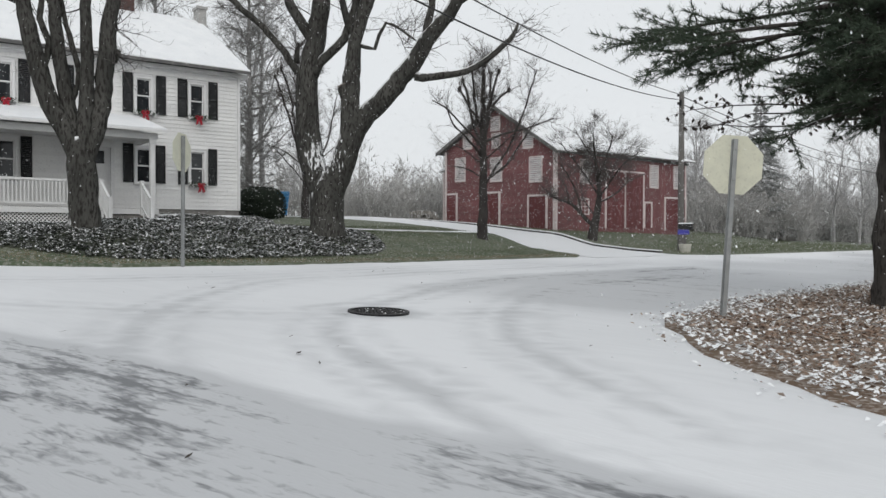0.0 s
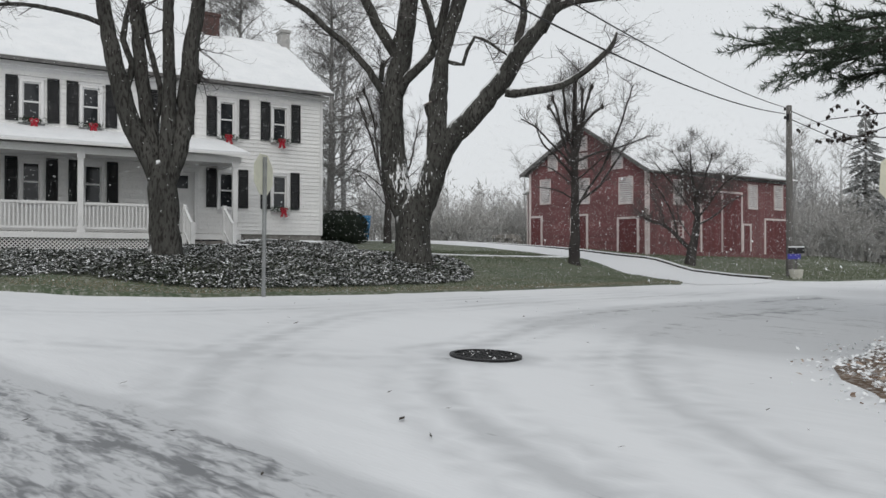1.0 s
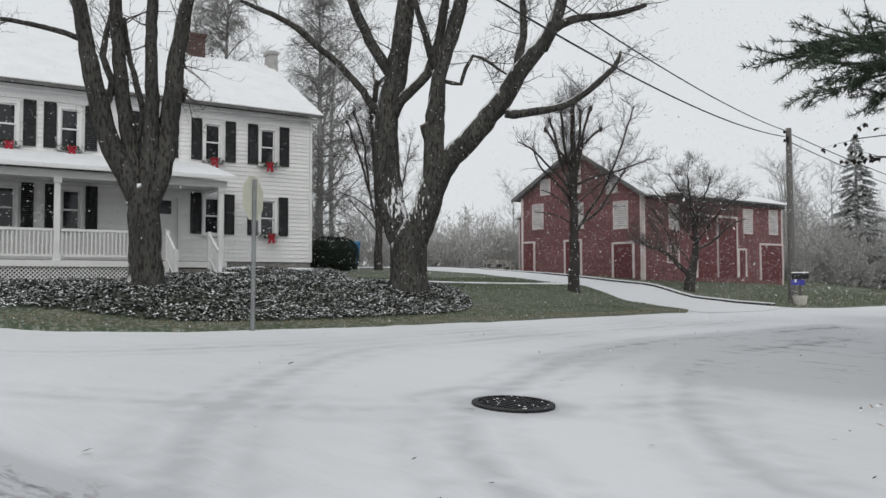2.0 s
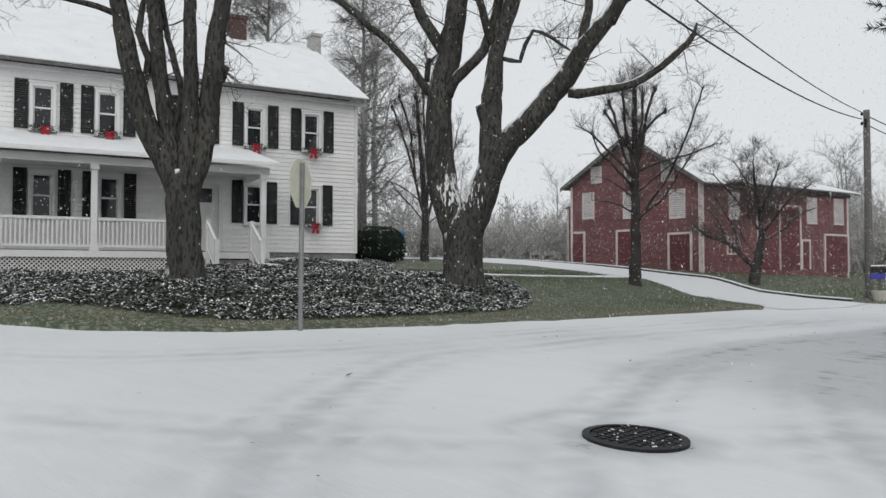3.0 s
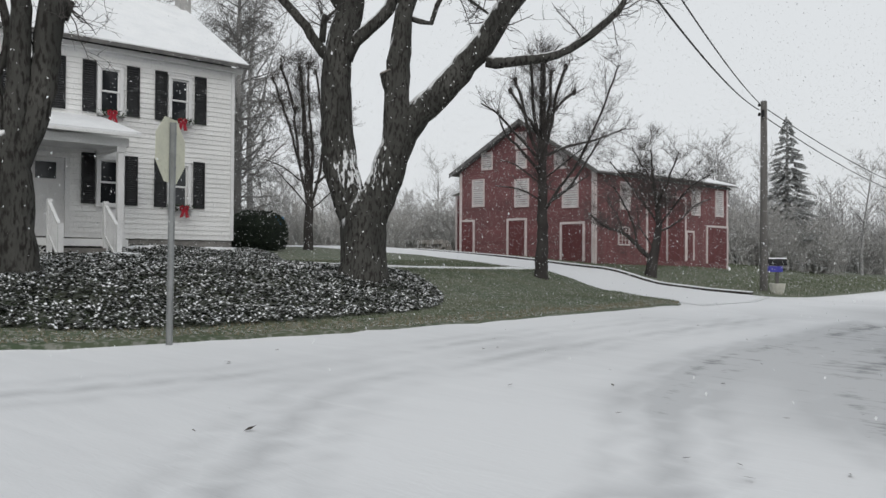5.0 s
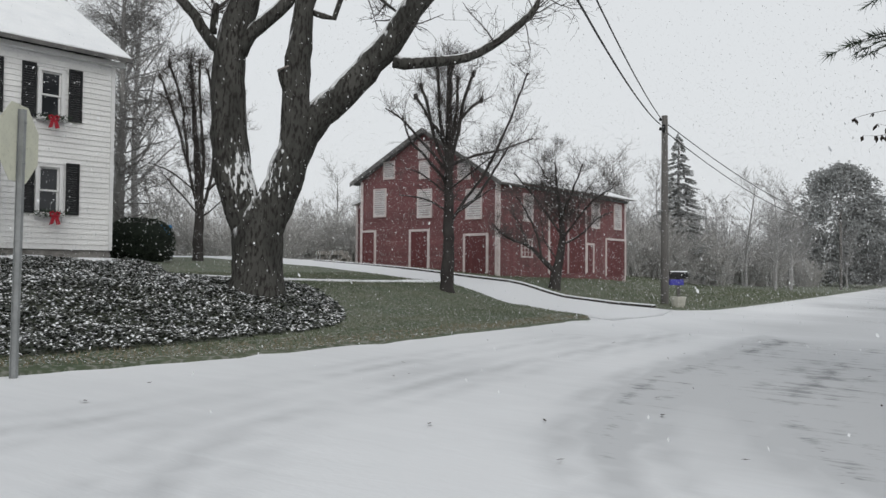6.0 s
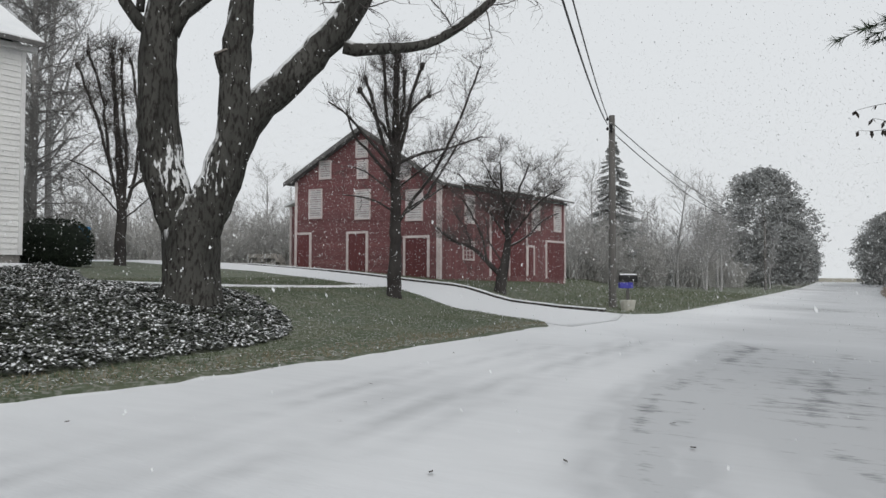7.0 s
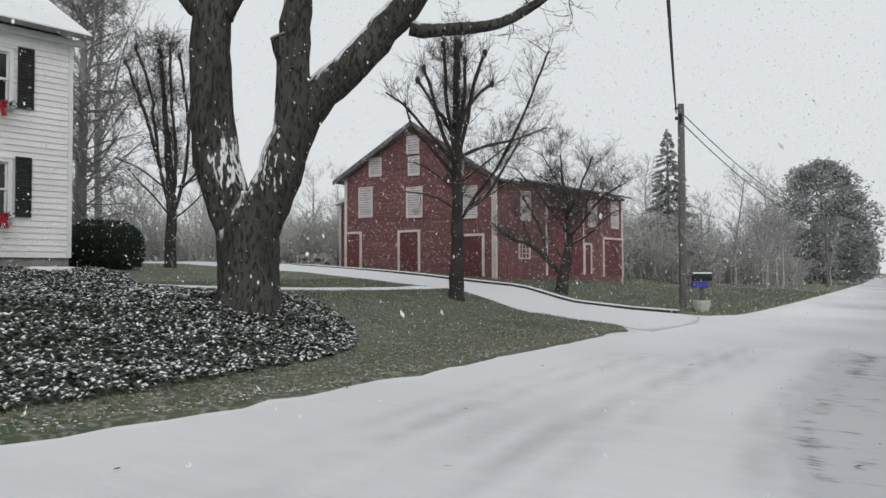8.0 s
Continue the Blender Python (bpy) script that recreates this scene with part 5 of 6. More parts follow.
# ---- manhole cover ----
def build_manhole():
    slope = math.atan(0.045)
    m = Matrix.Translation((-6.48, 8.43, road_z(-6.48, 8.43) + 0.005)) @ Matrix.Rotation(slope, 4, "Y")
    t = thing("manhole_cover", m, "dark cast-iron manhole cover bare of snow in the road", "manhole")
    s = Shape()
    n = 40
    for r0, r1, z0, z1 in ((0.33, 0.385, 0.022, 0.018),):
        for a in range(n):
            c0, c1 = 2 * math.pi * a / n, 2 * math.pi * (a + 1) / n
            p = lambda r, c, z: (r * math.cos(c), r * math.sin(c), z)
            s.face(p(r0, c0, z0), p(r1, c0, z1), p(r1, c1, z1), p(r0, c1, z0))
            s.face(p(r1, c0, z1), p(r1, c0, -0.02), p(r1, c1, -0.02), p(r1, c1, z1))
            s.face(p(r0, c0, z0), p(r0, c1, z0), p(r0, c1, -0.01), p(r0, c0, -0.01))
    part("ring", s, IRON, t)
    d = Shape()
    d.tube([(0, 0, -0.012), (0, 0, 0.008)], [0.322, 0.322], 40)
    for i in range(-4, 5):
        for j in range(-4, 5):
            if math.hypot(i, j) < 4.3:
                d.box(i * 0.07 - 0.022, j * 0.07 - 0.022, 0.0085, i * 0.07 + 0.022, j * 0.07 + 0.022, 0.016, 0, 0.004)
    part("lid", d, IRON, t)
    k = Shape()
    rng = random.Random(2)
    for a in range(26):
        c = rng.uniform(0, 2 * math.pi)
        r = rng.uniform(0.05, 0.37)
        w = rng.uniform(0.004, 0.012)
        x, y = r * math.cos(c), r * math.sin(c)
        k.prism([(x - w, y - w * 0.6, 0.017), (x + w, y - w * 0.7, 0.017), (x + w * 0.8, y + w, 0.017), (x - w, y + w * 0.7, 0.017)], [(x - w * 0.5, y - w * 0.3, 0.022), (x + w * 0.5, y - w * 0.3, 0.022), (x + w * 0.4, y + w * 0.5, 0.022), (x - w * 0.5, y + w * 0.3, 0.022)])
    part("snow_specks", k, SNOW, t, "specks of snow")
    return t


build_manhole()


# ---- mailbox in its pot ----
def build_mailbox():
    at = (-10.6, 33.5)
    z = ground_z(*at)
    t = thing("mailbox", Matrix.Translation((at[0], at[1], z)) @ Matrix.Rotation(radians(20), 4, "Z"), "blue mailbox with snow-dusted dark top on a post in a pot", "mailbox")
    s = Shape()
    s.tube([(0, 0, 0.0), (0, 0, 0.05), (0, 0, 0.36), (0, 0, 0.40)], [0.20, 0.21, 0.27, 0.27], 12)
    part("pot", s, POT, t, "pale concrete pot")
    s = Shape()
    s.box(-0.05, -0.05, 0.2, 0.05, 0.05, 1.02, 0, 0.008)
    part("post", s, POLEWOOD, t)
    s = Shape()
    s.box(-0.30, -0.12, 0.80, 0.16, 0.12, 1.0, 0, 0.02)
    part("newspaper_tube", s, MAILBLUE, t, "blue newspaper box")
    s = Shape()
    ring = [(-0.13, 0), (0.13, 0)] + [(0.13 * math.cos(a * math.pi / 8), 0.14 + 0.12 * math.sin(a * math.pi / 8)) for a in range(9)]
    s.prism([(-0.28, y, 1.022 + q) for y, q in ring], [(0.30, y, 1.022 + q) for y, q in ring])
    part("box", s, IRON, t, "dark rounded letter box")
    s = Shape()
    for i in range(4):
        a0, a1 = (i + 2) * math.pi / 8, (i + 3) * math.pi / 8
        s.face((-0.28, 0.132 * math.cos(a0), 1.166 + 0.125 * math.sin(a0)), (0.30, 0.132 * math.cos(a0), 1.166 + 0.125 * math.sin(a0)), (0.30, 0.132 * math.cos(a1), 1.166 + 0.125 * math.sin(a1)), (-0.28, 0.132 * math.cos(a1), 1.166 + 0.125 * math.sin(a1)))
    part("snow", s, SNOW, t, "thin snow")
    return t


build_mailbox()


# ---- clipped yew, bin, stone heap ----
def shrub(name, at, rx, ry, h, seed, mat, label, leaves=5200):
    rng = random.Random(seed)
    z = ground_z(*at)
    t = thing(name, Matrix.Translation((at[0], at[1], z)) @ Matrix.Rotation(radians(72), 4, "Z"), label, "shrub")
    core, s = Shape(), Shape()
    core.tube([(0, 0, 0), (0, 0, 0.2 * h), (0, 0, 0.6 * h), (0, 0, 0.88 * h)], [rx * 0.7, rx * 0.88, rx * 0.88, rx * 0.6], 14)
    for i, v in enumerate(core.v):
        core.v[i] = (v[0], v[1] * ry / rx, v[2])
    for _ in range(leaves):
        a = rng.uniform(0, 2 * math.pi)
        q = rng.uniform(0, 1)
        zz = h * (0.04 + 0.96 * q)
        k = (1 - max(0.0, q - 0.55) ** 2 * 2.3) * (0.9 + 0.1 * min(1, q * 5))
        k *= rng.uniform(0.86, 1.04) * (1 + 0.06 * noise.noise((math.cos(a) * 3, math.sin(a) * 3, q * 4)))
        if q > 0.9:
            k *= math.sqrt(rng.random())
        p = Vector((rx * k * math.cos(a), ry * k * math.sin(a), zz))
        d = (Vector((p.x, p.y, 0.3 * h * q)).normalized() + Vector((rng.gauss(0, 0.5), rng.gauss(0, 0.5), rng.gauss(0.2, 0.5)))).normalized() * rng.uniform(0.05, 0.10)
        w = d.orthogonal().normalized() * 0.022
        s.face(p - w, p + w, p + d)
    part("core", core, YEW, t)
    part("foliage", s, mat, t, "dense dark foliage")
    return t


shrub("clipped_yew", (-25.5, 23.5), 1.0, 1.0, 1.35, 41, YEW, "dark clipped yew bush at the house corner")

def build_bin():
    at = (-32.2, 31.0)
    t = thing("recycling_bin", Matrix.Translation((at[0], at[1], ground_z(*at) + 0.03)) @ Matrix.Rotation(radians(50), 4, "Z"), "blue plastic wheeled bin with closed lid", "bin")
    s = Shape()
    s.prism([(-0.26, -0.28, 0.08), (0.26, -0.28, 0.08), (0.26, 0.28, 0.08), (-0.26, 0.28, 0.08)], [(-0.38, -0.40, 1.25), (0.38, -0.40, 1.25), (0.38, 0.40, 1.25), (-0.38, 0.40, 1.25)])
    part("body", s, BLUEBIN, t)
    s = Shape()
    s.prism([(-0.41, -0.44, 1.252), (0.41, -0.44, 1.252), (0.41, 0.44, 1.252), (-0.41, 0.44, 1.252)], [(-0.36, -0.38, 1.36), (0.36, -0.38, 1.36), (0.36, 0.40, 1.40), (-0.36, 0.40, 1.40)])
    part("lid", s, BLUEBIN, t)
    for x in (-0.27, 0.24):
        s = Shape()
        s.tube([(x, 0.3, 0.1), (x + 0.05, 0.3, 0.1)], [0.1, 0.1], 12)
        part("wheel", s, IRON, t)
    return t


build_bin()


def build_heap():
    rng = random.Random(51)
    c = BC + GU * 9.9
    t = thing("stone_heap", Matrix.Translation((c.x, c.y - 0.6, ground_z(c.x, c.y - 0.6))), "heap of stacked field stones dusted with snow by the barn", "stones")
    for i in range(60):
        s = Shape()
        r = rng.uniform(0.12, 0.24)
        lvl = i // 22
        x, y, z = rng.uniform(-1.3, 1.0) * (1 - 0.15 * lvl), rng.uniform(-0.35, 0.35), 0.1 + lvl * 0.22
        pts = []
        for a in range(7):
            w = 2 * math.pi * a / 7
            pts.append((x + r * rng.uniform(0.8, 1.2) * math.cos(w), y + r * rng.uniform(0.7, 1.0) * math.sin(w)))
        s.prism([(px, py, z - r * 0.6) for px, py in pts], [(x + (px - x) * 0.8, y + (py - y) * 0.8, z + r * 0.5) for px, py in pts])
        part("stone", s, LOGS, t)
    return t


build_heap()


# ---- ground cover ----
IVY_RIM = resample([(-40, 5.0, 0), (-26, 5.6, 0), (-20.5, 7.0, 0), (-17.4, 7.9, 0), (-15.4, 9.0, 0), (-14.3, 10.6, 0), (-13.9, 12.5, 0), (-13.75, 14.6, 0), (-13.8, 16.4, 0), (-14.35, 18.0, 0), (-15.6, 19.6, 0), (-17.6, 20.4, 0), (-20.0, 19.4, 0), (-23.2, 21.8, 0), (-24.4, 19.2, 0)], 0.5) + [Vector((-25.0, 16.4, 0)), Vector((-21.2, 16.8, 0)), Vector((-22.8, 11.5, 0)), Vector((-26, 7, 0)), Vector((-40, 8, 0))]


def ivy_height(x, y):
    return 0.10 + 0.10 * noise.noise((x * 0.9, y * 0.9, 1)) + 0.06 * noise.noise((x * 2.7, y * 2.7, 6))


def build_ivy():
    rng = random.Random(61)
    s = Shape()
    made = 0
    while made < 88000:
        x, y = rng.uniform(-31, -13.4), rng.uniform(5.2, 22)
        if not inside(x, y, IVY_RIM):
            continue
        made += 1
        gap = near_line(x, y, IVY_RIM)
        rise = min(1.0, gap / 0.5)
        z = lawn_z(x, y) + 0.02 + max(0.03, ivy_height(x, y)) * rise * rng.uniform(0.4, 1.1)
        r = rng.uniform(0.022, 0.048)
        a = rng.uniform(0, 2 * math.pi)
        tip = Vector((math.cos(a), math.sin(a), rng.uniform(-0.7, 0.15))).normalized()
        side = Vector((-math.sin(a), math.cos(a), rng.uniform(-0.35, 0.35))).normalized()
        c = Vector((x, y, z))
        white = rng.random() < 0.62 + 0.22 * noise.noise((x * 0.7, y * 0.7, 3)) + 0.18 * noise.noise((x * 2.5, y * 2.5, 8))
        s.face(c - tip * r, c - side * r * 0.85, c + tip * r * 1.2, c + side * r * 0.85, slot=0)
        if white:
            up = Vector((0, 0, 0.012))
            k = rng.uniform(0.35, 0.8)
            s.face(c - tip * r * k + up, c - side * r * 0.8 * k + up, c + tip * r * k + up, c + side * r * 0.8 * k + up, slot=1)
    return tagged(part("ivy_bed", s, [IVY, SNOW]), "dense bed of dark ivy flecked with snow", "ivy", kind="stuff")


build_ivy()


def build_blades():
    rng = random.Random(62)
    s = Shape()
    made = 0
    rim = [p for p in house_lawn_rim]
    while made < 60000:
        x, y = rng.uniform(-21, -11.2), rng.uniform(6.5, 31)
        if not inside(x, y, rim) or (inside(x, y, IVY_RIM) and rng.random() < 0.95):
            continue
        made += 1
        z = lawn_z(x, y)
        h = rng.uniform(0.02, 0.055)
        a = rng.uniform(0, 2 * math.pi)
        w = Vector((math.cos(a), math.sin(a), 0)) * rng.uniform(0.004, 0.008)
        lean = Vector((rng.gauss(0, 0.03), rng.gauss(0, 0.03), h))
        c = Vector((x, y, z - 0.005))
        rim_gap = near_line(x, y, EDGE)
        if rng.random() < 0.16 + 0.22 * noise.noise((x * 0.7, y * 0.7, 21)) + 0.6 * math.exp(-rim_gap / (0.16 + 0.1 * noise.noise((x * 1.3, y * 1.3, 25)))):
            q = Vector((x, y, z + rng.uniform(0.01, 0.03)))
            r = rng.uniform(0.007, 0.020)
            s.face(q + Vector((-r, -r * 0.6, 0)), q + Vector((r, -r * 0.5, 0)), q + Vector((r * 0.7, r * 0.6, 0)), q + Vector((-r * 0.8, r * 0.5, 0)), slot=1)
        else:
            dry = rim_gap < 0.75 + 0.5 * noise.noise((x * 0.8, y * 0.8, 15)) and rng.random() < 0.6
            s.face(c - w, c + w, c + lean * (1.3 if dry else 1.0), slot=2 if dry else 0)
    return tagged(part("lawn_grass", s, [BLADE, SNOW, STRAW]), "short green and straw-coloured grass with snow crumbs", "grass", kind="stuff")


build_blades()


def build_verge_grass():
    rng = random.Random(63)
    s = Shape()
    made = 0
    while made < 26000:
        x, y = rng.uniform(-24, -4), rng.uniform(32.2, 70)
        if not inside(x, y, barn_lawn_rim):
            continue
        made += 1
        z = lawn_z(x, y)
        h = rng.uniform(0.04, 0.14)
        a = rng.uniform(0, 2 * math.pi)
        w = Vector((math.cos(a), math.sin(a), 0)) * rng.uniform(0.008, 0.016)
        c = Vector((x, y, z - 0.005))
        s.face(c - w, c + w, c + Vector((rng.gauss(0, 0.04), rng.gauss(0, 0.04), h)), slot=0)
    return tagged(part("verge_grass", s, [BLADE]), "rough grass before the barn", "grass", kind="stuff")


build_verge_grass()


def build_litter():
    rng = random.Random(64)
    s = Shape()
    made = 0
    rim = bed_rim
    while made < 42000:
        x, y = rng.uniform(-4.6, 4.5), rng.uniform(5.2, 26)
        if not inside(x, y, rim) and rng.random() < 0.90:
            continue
        if y > 15 and rng.random() < 0.4:
            continue
        if near_line(x, y, EAST_EDGE) > 0.5 and not inside(x, y, rim):
            continue
        made += 1
        z = road_z(x, y) + (0.06 if inside(x, y, rim) else 0.012) + rng.uniform(0, 0.035)
        r = rng.uniform(0.016, 0.042)
        a = rng.uniform(0, 2 * math.pi)
        tip = Vector((math.cos(a), math.sin(a), rng.uniform(-0.45, 0.45))) * r
        side = Vector((-math.sin(a), math.cos(a), rng.uniform(-0.5, 0.5))) * r * 0.55
        c = Vector((x, y, z))
        snowy = 0.30 + 0.35 * noise.noise((x * 0.6, y * 0.6, 5)) + max(0.0, 0.70 - 0.75 * near_line(x, y, EAST_EDGE))
        slot = 2 if rng.random() < snowy else (0 if rng.random() < 0.6 else 1)
        s.face(c - tip, c - side + Vector((0, 0, 0.01)), c + tip, c + side, slot=slot)
    return tagged(part("fallen_leaves", s, [LITTER_A, LITTER_B, SNOW]), "fallen brown and tan leaves mixed with snow", "leaves", kind="stuff")


build_litter()


def build_debris():
    """Single dead leaves and twig ends lying on the snowy road."""
    rng = random.Random(66)
    s = Shape()
    for _ in range(90):
        x, y = rng.uniform(-13, -2.5), rng.uniform(3, 22)
        if not inside(x, y, road_rim):
            continue
        z = road_z(x, y) + 0.022
        a, r = rng.uniform(0, 6.28), rng.uniform(0.02, 0.05)
        d = Vector((math.cos(a), math.sin(a), rng.uniform(-0.05, 0.3))) * r
        w = Vector((-math.sin(a), math.cos(a), 0.1)) * r * rng.uniform(0.2, 0.5)
        c = Vector((x, y, z))
        s.face(c - d, c - w, c + d, c + w)
    return tagged(part("road_litter", s, [DEADLEAF]), "a few dead leaves on the snowy road", "leaves", kind="stuff")


build_debris()


# ---- woods and distance ----
def far_tree(seed, height):
    rng = random.Random(seed)
    t = thing("bare_tree", Matrix.Translation((0, 0, -50)), "tall bare grey tree at the edge of the woods", "tree", "bare trees of the woods")
    wood = Shape()
    pts, rr = branch(wood, (0, 0, -0.3), (rng.gauss(0, 0.04), rng.gauss(0, 0.04), 1), height * 0.9, height * 0.014, rng, 0.03, 0.05, 8, 6, 0.15)
    tw = Shape()
    for _ in range(26):
        k = rng.randrange(2, len(pts) - 1)
        p = pts[k].lerp(pts[k + 1], rng.random())
        a = rng.uniform(0, 2 * math.pi)
        L = height * rng.uniform(0.14, 0.30) * (1.2 - 0.6 * k / len(pts))
        q, qr = branch(wood, p, (math.cos(a), math.sin(a), rng.uniform(0.6, 1.4)), L, max(0.02, rr[k] * 0.45), rng, 0.04, 0.12, 5, 4, 0.25)
        sprout(tw, q, qr, rng, 7, L * 0.5, 2, 0.5, 3, 0.9, 0.5, 0.012, 0.25)
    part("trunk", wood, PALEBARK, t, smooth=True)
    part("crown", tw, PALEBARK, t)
    return t


def far_conifer(seed, height, wide, name="conifer"):
    rng = random.Random(seed)
    t = thing(name, Matrix.Translation((0, 0, -50)), "distant conifer, its grey-green paled to stand in for haze", "tree", "distant conifers")
    wood, green = Shape(), Shape()
    wood.tube([(0, 0, -0.3), (0, 0, height * 0.5), (0, 0, height)], [height * 0.02, height * 0.012, 0.02], 6)
    n = int(height * 36)
    for i in range(n):
        q = rng.random() ** 0.8
        z = height * (0.06 + 0.94 * q)
        r = wide * (1 - q) ** 0.8 * rng.uniform(0.55, 1.05) + 0.1
        a = rng.uniform(0, 2 * math.pi)
        o = Vector((math.cos(a), math.sin(a), 0))
        tipv = o * r + Vector((0, 0, z - 0.22 * r))
        root = o * r * 0.25 + Vector((0, 0, z))
        side = Vector((-o.y, o.x, 0)) * (0.12 + 0.16 * r)
        for j in range(5):
            k = 0.2 + 0.2 * j
            c = root.lerp(tipv, k)
            d = side * (1.2 - k) * rng.uniform(0.6, 1.2)
            dz = Vector((0, 0, -0.12 - 0.1 * rng.random()))
            e = root.lerp(tipv, min(1.05, k + 0.3))
            green.face(c, c + d + dz, e)
            green.face(c, e, c - d + dz)
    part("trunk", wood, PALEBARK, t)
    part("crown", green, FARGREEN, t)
    return t


def far_pine(seed, height, wide):
    """A broad dense crown of many drooping clumps with an uneven outline."""
    rng = random.Random(seed)
    t = thing("conifer", Matrix.Translation((0, 0, -50)), "broad distant pine with haze put into its grey", "tree", "distant conifers")
    wood, green = Shape(), Shape()
    wood.tube([(0, 0, -0.3), (0, 0, height * 0.5), (0, 0, height * 0.9)], [0.35, 0.25, 0.06], 6)
    for i in range(3400):
        q = rng.random() ** 1.15
        z = height * (0.05 + 0.95 * q)
        env = wide * min(1.0, 0.75 + q * 0.8) * math.sqrt(max(0.02, 1 - max(0.0, q - 0.25) ** 2 / 0.57))
        a = rng.uniform(0, 2 * math.pi)
        env *= 1 + 0.55 * noise.noise((math.cos(a) * 2.2 + seed, math.sin(a) * 2.2, q * 7))
        r = env * math.sqrt(rng.uniform(0.25, 1))
        c = Vector((r * math.cos(a), r * math.sin(a), z))
        k = rng.uniform(0.35, 0.75)
        for _ in range(7):
            p = c + Vector((rng.gauss(0, k * 0.5), rng.gauss(0, k * 0.5), rng.gauss(0, k * 0.4)))
            d = Vector((rng.gauss(0, 1), rng.gauss(0, 1), rng.gauss(0, 0.5))).normalized() * k * 0.6
            w = d.orthogonal().normalized() * k * 0.25
            green.face(p - w, p + w, p + d)
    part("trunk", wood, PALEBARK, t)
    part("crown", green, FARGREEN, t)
    return t


def scrub(seed):
    rng = random.Random(seed)
    t = thing("thicket", Matrix.Translation((0, 0, -50)), "pale leafless thicket at the edge of the woods", "shrub", "thickets of the woods")
    s = Shape()
    for _ in range(90):
        a, r = rng.uniform(0, 2 * math.pi), rng.uniform(0, 2.4)
        q, qr = branch(s, (r * math.cos(a), r * math.sin(a) * 0.6, -0.1), (rng.gauss(0, 0.35), rng.gauss(0, 0.35), 1), rng.uniform(1.4, 3.6), 0.03, rng, 0, 0.16, 4, 3, 0.3)
        sprout(s, q, qr, rng, 6, 0.9, 2, 0.4, 3, 1.0, 0.6, 0.014, 0.2)
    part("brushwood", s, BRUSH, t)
    return t


def plant(kinds, at, scale, turn):
    m = Matrix.Translation((at[0], at[1], ground_z(*at) - 0.05)) @ Matrix.Rotation(turn, 4, "Z") @ Matrix.Scale(scale, 4)
    return copy_thing(kinds, m)


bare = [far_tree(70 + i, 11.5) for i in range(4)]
firs = [far_conifer(80, 11, 2.9), far_pine(81, 15, 6.6), far_pine(82, 13, 4.8)]
brush = [scrub(90), scrub(91), scrub(92)]


def woods():
    rng = random.Random(99)
    # behind house and barn: (bearing range seen from the crossing, distance range, number)
    for lo, hi, near, far, n in ((8, 62, 62, 85, 60), (62, 82, 40, 60, 12), (-8, 8, 75, 120, 16), (-30, -8, 55, 95, 18), (1, 15, 70, 105, 30)):
        for _ in range(n):
            b, r = radians(rng.uniform(lo, hi)), rng.uniform(near, far)
            at = (-6 - r * math.sin(b), 6 + r * math.cos(b))
            if -9 + 0.115 * (at[1] - 36) < at[0] < 8 + 0.14 * (at[1] - 60) and at[1] > 0:
                continue
            plant(rng.choice(bare), at, rng.uniform(0.7, 1.25) if lo > 10 else rng.uniform(0.45, 0.95), rng.uniform(0, 6.28))
    for lo, hi, near, far, n in ((9, 60, 60, 72, 62), (6, 14, 66, 85, 16), (-28, -9, 50, 80, 22), (0, 9, 78, 110, 26)):
        for _ in range(n):
            b, r = radians(rng.uniform(lo, hi)), rng.uniform(near, far)
            at = (-6 - r * math.sin(b), 6 + r * math.cos(b))
            if -9 + 0.115 * (at[1] - 36) < at[0] < 8 + 0.14 * (at[1] - 60) and at[1] > 0:
                continue
            plant(rng.choice(brush), at, rng.uniform(0.9, 1.5), rng.uniform(0, 6.28))


woods()
plant(firs[0], (-16.3, 72.0), 1.12, 0.3)
plant(firs[1], (-2.6, 122.0), 1.08, 1.0)
plant(firs[2], (-9.0, 132.0), 0.7, 2.0)
for i, at in enumerate(((20, 165), (24, 185), (28, 205), (33, 230), (38, 255), (2, 165), (7, 200), (11, 232), (24, 122))):
    plant(firs[1 + i % 2], at, 0.85 + 0.12 * (i % 3), 1.3 * i)
    plant(bare[i % 4], (at[0] + 4, at[1] + 6), 1.1, 2.1 * i)


def far_woods():
    """The line of woods that closes the view all round, haze put into its pale colour, too far off to tell its trees
    apart.
    """
    rng = random.Random(120)
    s = Shape()
    for _ in range(1300):
        b = rng.uniform(-math.pi, math.pi)
        r = rng.uniform(135, 215)
        x, y = -6 - r * math.sin(b), 6 + r * math.cos(b)
        if -2 + 0.12 * (y - 100) < x < 9 + 0.14 * (y - 100) and y > 0:
            continue
        z = ground_z(x, y) - 0.3
        h = rng.uniform(7, 15)
        w = rng.uniform(0.12, 0.25)
        s.face((x - w, y, z), (x + w, y, z), (x + rng.gauss(0, 0.4), y, z + h))
        for _ in range(70):
            q = rng.uniform(0.02, 1)
            c = Vector((x + rng.gauss(0, 2.0) * (1.15 - q), y + rng.gauss(0, 2.0) * (1.15 - q), z + h * q))
            d = Vector((rng.gauss(0, 0.6), rng.gauss(0, 0.6), rng.uniform(0.2, 1))).normalized() * rng.uniform(0.6, 1.8)
            n = d.orthogonal().normalized() * 0.10
            s.face(c - n, c + n, c + d)
    return tagged(part("far_woodland", s, [PALEBARK]), "line of far leafless woods, haze put into their grey", "woods", kind="stuff")


far_woods()


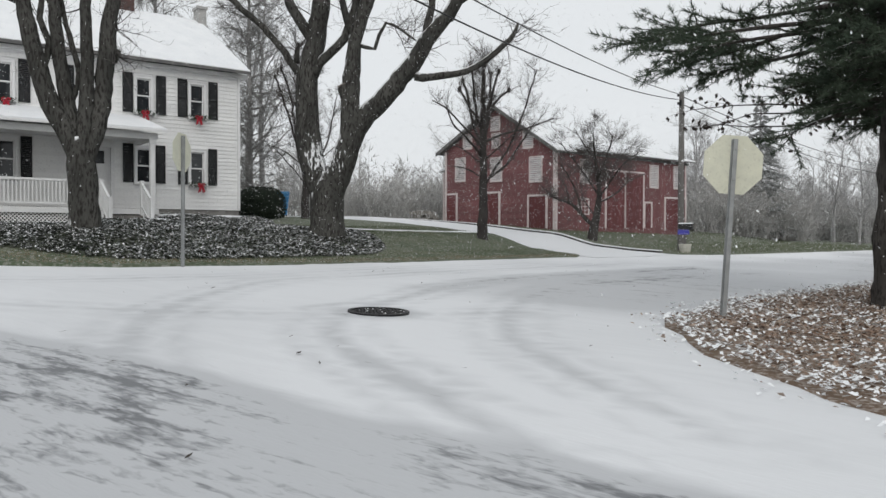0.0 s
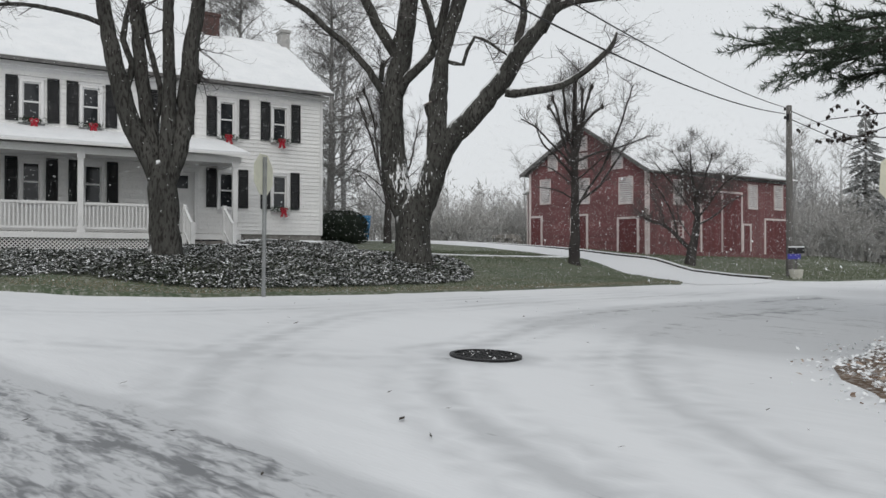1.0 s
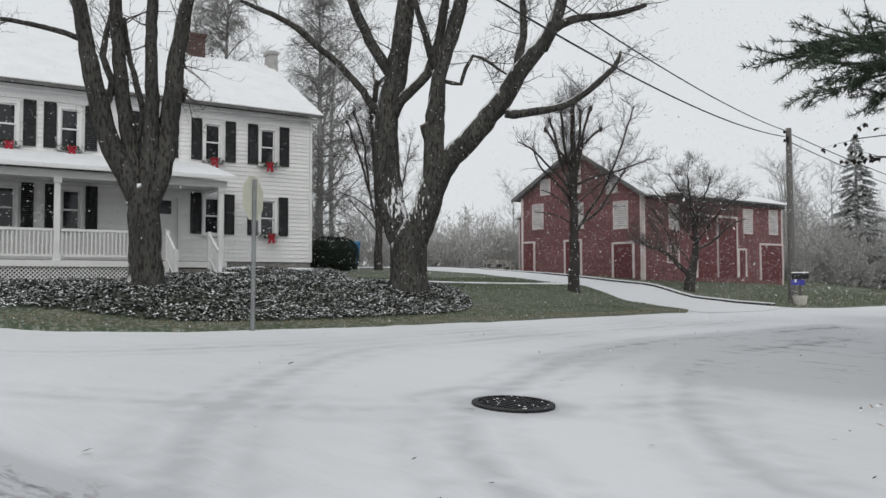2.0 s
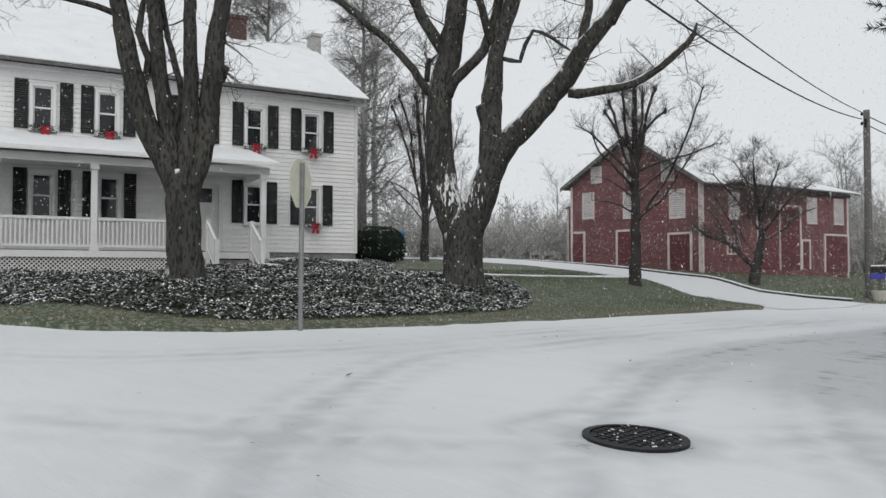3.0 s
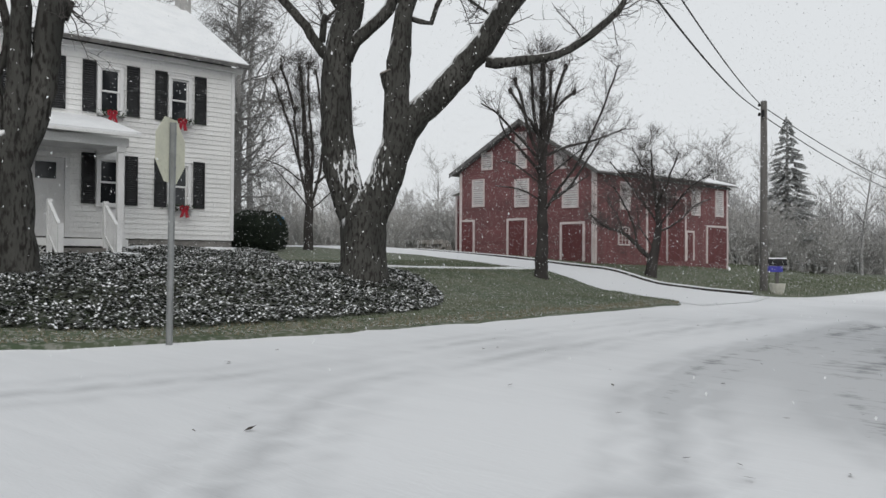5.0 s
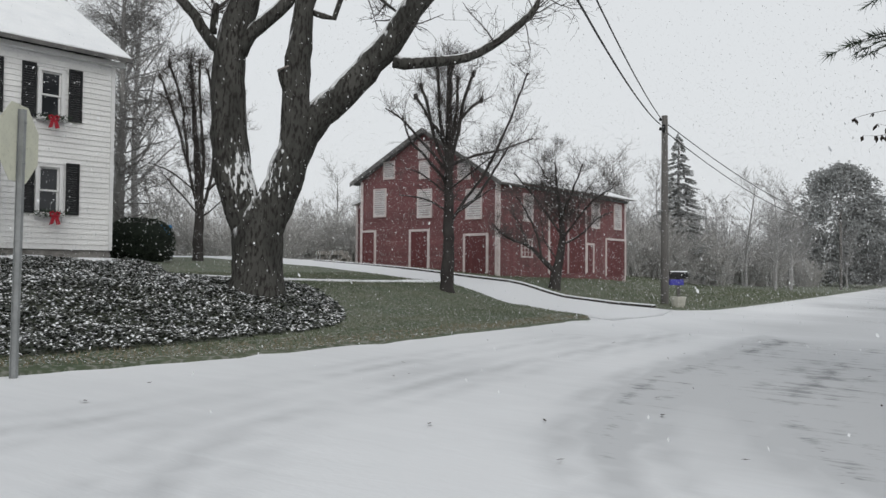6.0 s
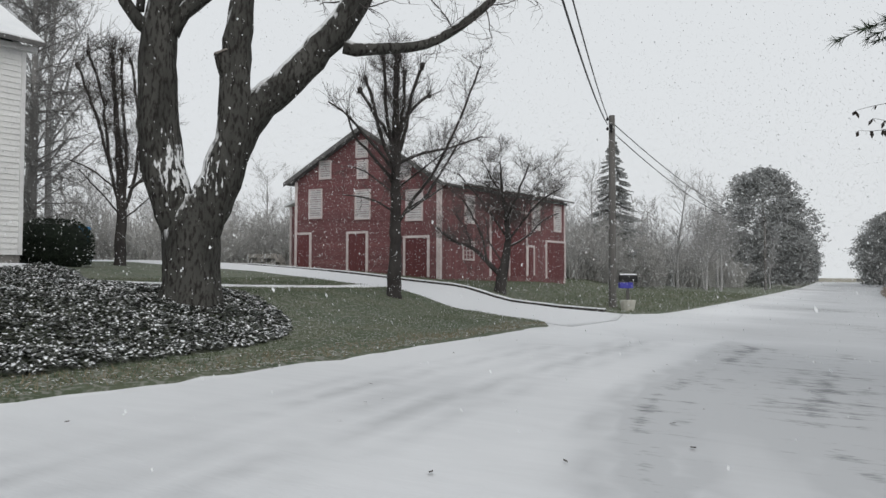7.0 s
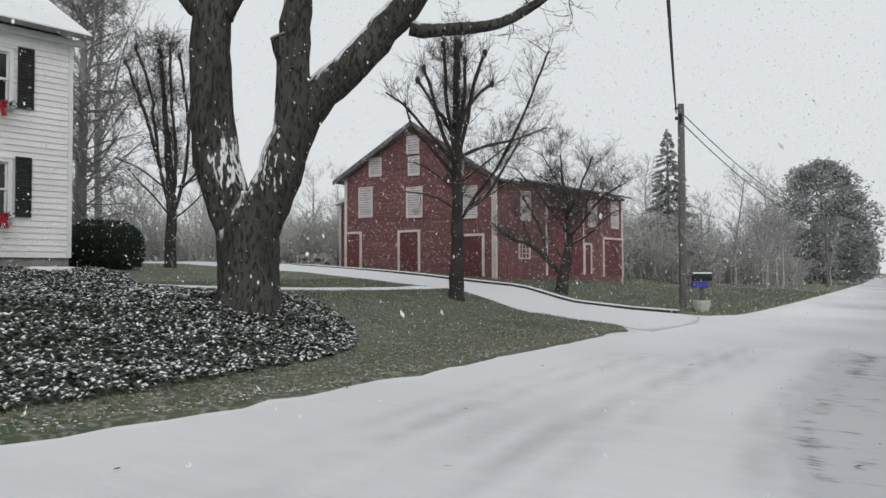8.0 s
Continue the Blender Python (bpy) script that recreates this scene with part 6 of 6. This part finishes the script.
def weeping_tree(at, height, wide, seed):
    """A tall tree whose whole length hangs full of fine twigs."""
    rng = random.Random(seed)
    t = thing("larch_tree", Matrix.Translation((at[0], at[1], ground_z(*at) - 0.05)), "tall leafless larch feathered with fine hanging twigs behind the house", "tree", "larches behind the house")
    wood, twigs = Shape(), Shape()
    pts, rr = branch(wood, (0, 0, -0.3), (0.02, 0, 1), height, 0.22, rng, 0.02, 0.03, 9, 7, 0.15)
    for i in range(120):
        q = rng.uniform(0.06, 0.98)
        k = min(int(q * 9), 8)
        p = pts[k].lerp(pts[k + 1], q * 9 - k)
        a = rng.uniform(0, 2 * math.pi)
        reach = wide * (0.55 + 0.45 * math.sin(math.pi * min(1.0, q * 0.9 + 0.1))) * rng.uniform(0.6, 1.1)
        line, lr = branch(wood, p, (math.cos(a), math.sin(a), rng.uniform(0.1, 0.9)), reach, 0.035, rng, -0.02, 0.12, 5, 4, 0.25)
        sprout(twigs, line, lr, rng, 13, 0.8, 2, -0.35, 3, 0.9, 0.45, 0.006, 0.15, -0.08)
    part("trunk", wood, LARCHBARK, t, smooth=True)
    part("crown", twigs, LARCHBARK, t, "feathery hanging twigs")
    return t


weeping_tree((-32.2, 28.6), 14.5, 2.6, 131)
weeping_tree((-37.0, 26.2), 15.5, 3.2, 132)
# tall elms behind the house roof
plant(bare[0], (-36.0, 33.0), 1.35, 0.5)
plant(bare[1], (-40.0, 27.0), 1.45, 2.5)
plant(bare[2], (-33.5, 30.0), 1.15, 4.0)
plant(bare[3], (-45.0, 33.0), 1.4, 1.0)
for o in (*bare, *firs, *brush):
    for c in (o, *o.children_recursive):
        bpy.data.objects.remove(c)


# ---- snow patches before the house ----
def snow_patches():
    rng = random.Random(77)
    for u, y, r in ((-1.6, -0.9, 0.7), (0.3, -0.8, 0.6), (-3.4, -3.7, 0.5)):
        c = HOUSE @ Vector((u, y, 0))
        s = Shape()
        ring = []
        for a in range(18):
            w = 2 * math.pi * a / 18
            q = r * rng.uniform(0.65, 1.15)
            ring.append((c.x + q * 0.55 * math.cos(w), c.y + q * 1.4 * math.sin(w)))
        zs = [lawn_z(x, y2) for x, y2 in ring]
        s.prism([(x, y2, z) for (x, y2), z in zip(ring, zs)], [(c.x + (x - c.x) * 0.8, c.y + (y2 - c.y) * 0.8, z + 0.15) for (x, y2), z in zip(ring, zs)])
        tagged(part("snow_patch", s, SNOW), "low patch of snow on the ground by the house", "snow", "snow patches")


snow_patches()


# ---- clapboards of the house front, cut round its openings ----
def clapboards():
    X0, X1, Z0, Z1 = house_box
    step = 0.142
    n = int((Z1 - 0.16 - Z0) / step)
    for i in range(n):
        z0, z1 = Z0 + step * i, Z0 + step * (i + 1)
        cuts = sorted((h[0] - 0.09, h[1] + 0.09) for h in house_holes if h[2] - 0.08 < z1 - 0.01 and h[3] + 0.12 > z0 + 0.01)
        x = X0 + 0.10
        for a, b in cuts + [(X1 - 0.10, X1)]:
            if a - x > 0.03:
                s = Shape()
                s.prism([(x, -0.034, z0), (a, -0.034, z0), (a, -0.002, z0), (x, -0.002, z0)], [(x, -0.012, z1), (a, -0.012, z1), (a, -0.002, z1), (x, -0.002, z1)])
                part("clapboard", s, SIDING, house)
            x = max(x, b)


clapboards()


# ---- the snowfall, caught in the air ----
def build_snowfall():
    """Flakes and clumps of flakes, greying distance slightly; far trees' colours carry most haze."""
    rng = np.random.default_rng(140)
    n = 260000
    p = np.column_stack((rng.uniform(-46, 4, n), rng.uniform(-1, 78, n), rng.uniform(0.3, 10.5, n)))
    way = np.linspace((-0.3, 1.0), (-8.5, 7.6), 14)
    off = np.min(np.hypot(p[:, None, 0] - way[None, :, 0], p[:, None, 1] - way[None, :, 1]), axis=1)
    keep = (off > 2.4) & ((off > 9) | (rng.random(n) < 0.35))
    p, off = p[keep], off[keep]
    n = len(p)
    r = rng.uniform(0.0045, 0.010, n) + 0.0015 * np.clip((off - 8) / 10, 0, 1)
    fall = np.column_stack((rng.normal(0.35, 0.3, n), rng.normal(-0.15, 0.3, n), -np.ones(n)))
    fall *= (r * rng.uniform(1.2, 2.4, n) / np.linalg.norm(fall, axis=1))[:, None]
    turn = rng.uniform(0, 2 * np.pi, n)
    side = np.column_stack((np.cos(turn), np.sin(turn), rng.normal(0, 0.3, n))) * r[:, None]
    corners = np.stack((p - fall, p - side, p + fall * 0.9, p + side), axis=1).reshape(-1, 3)
    s = Shape()
    s.v = corners.tolist()
    s.f = [(4 * i, 4 * i + 1, 4 * i + 2, 4 * i + 3) for i in range(n)]
    s.k = [0] * n
    return tagged(part("falling_snow", s, SNOW), "small white snowflakes drifting down", "snowfall", kind="stuff")


build_snowfall()
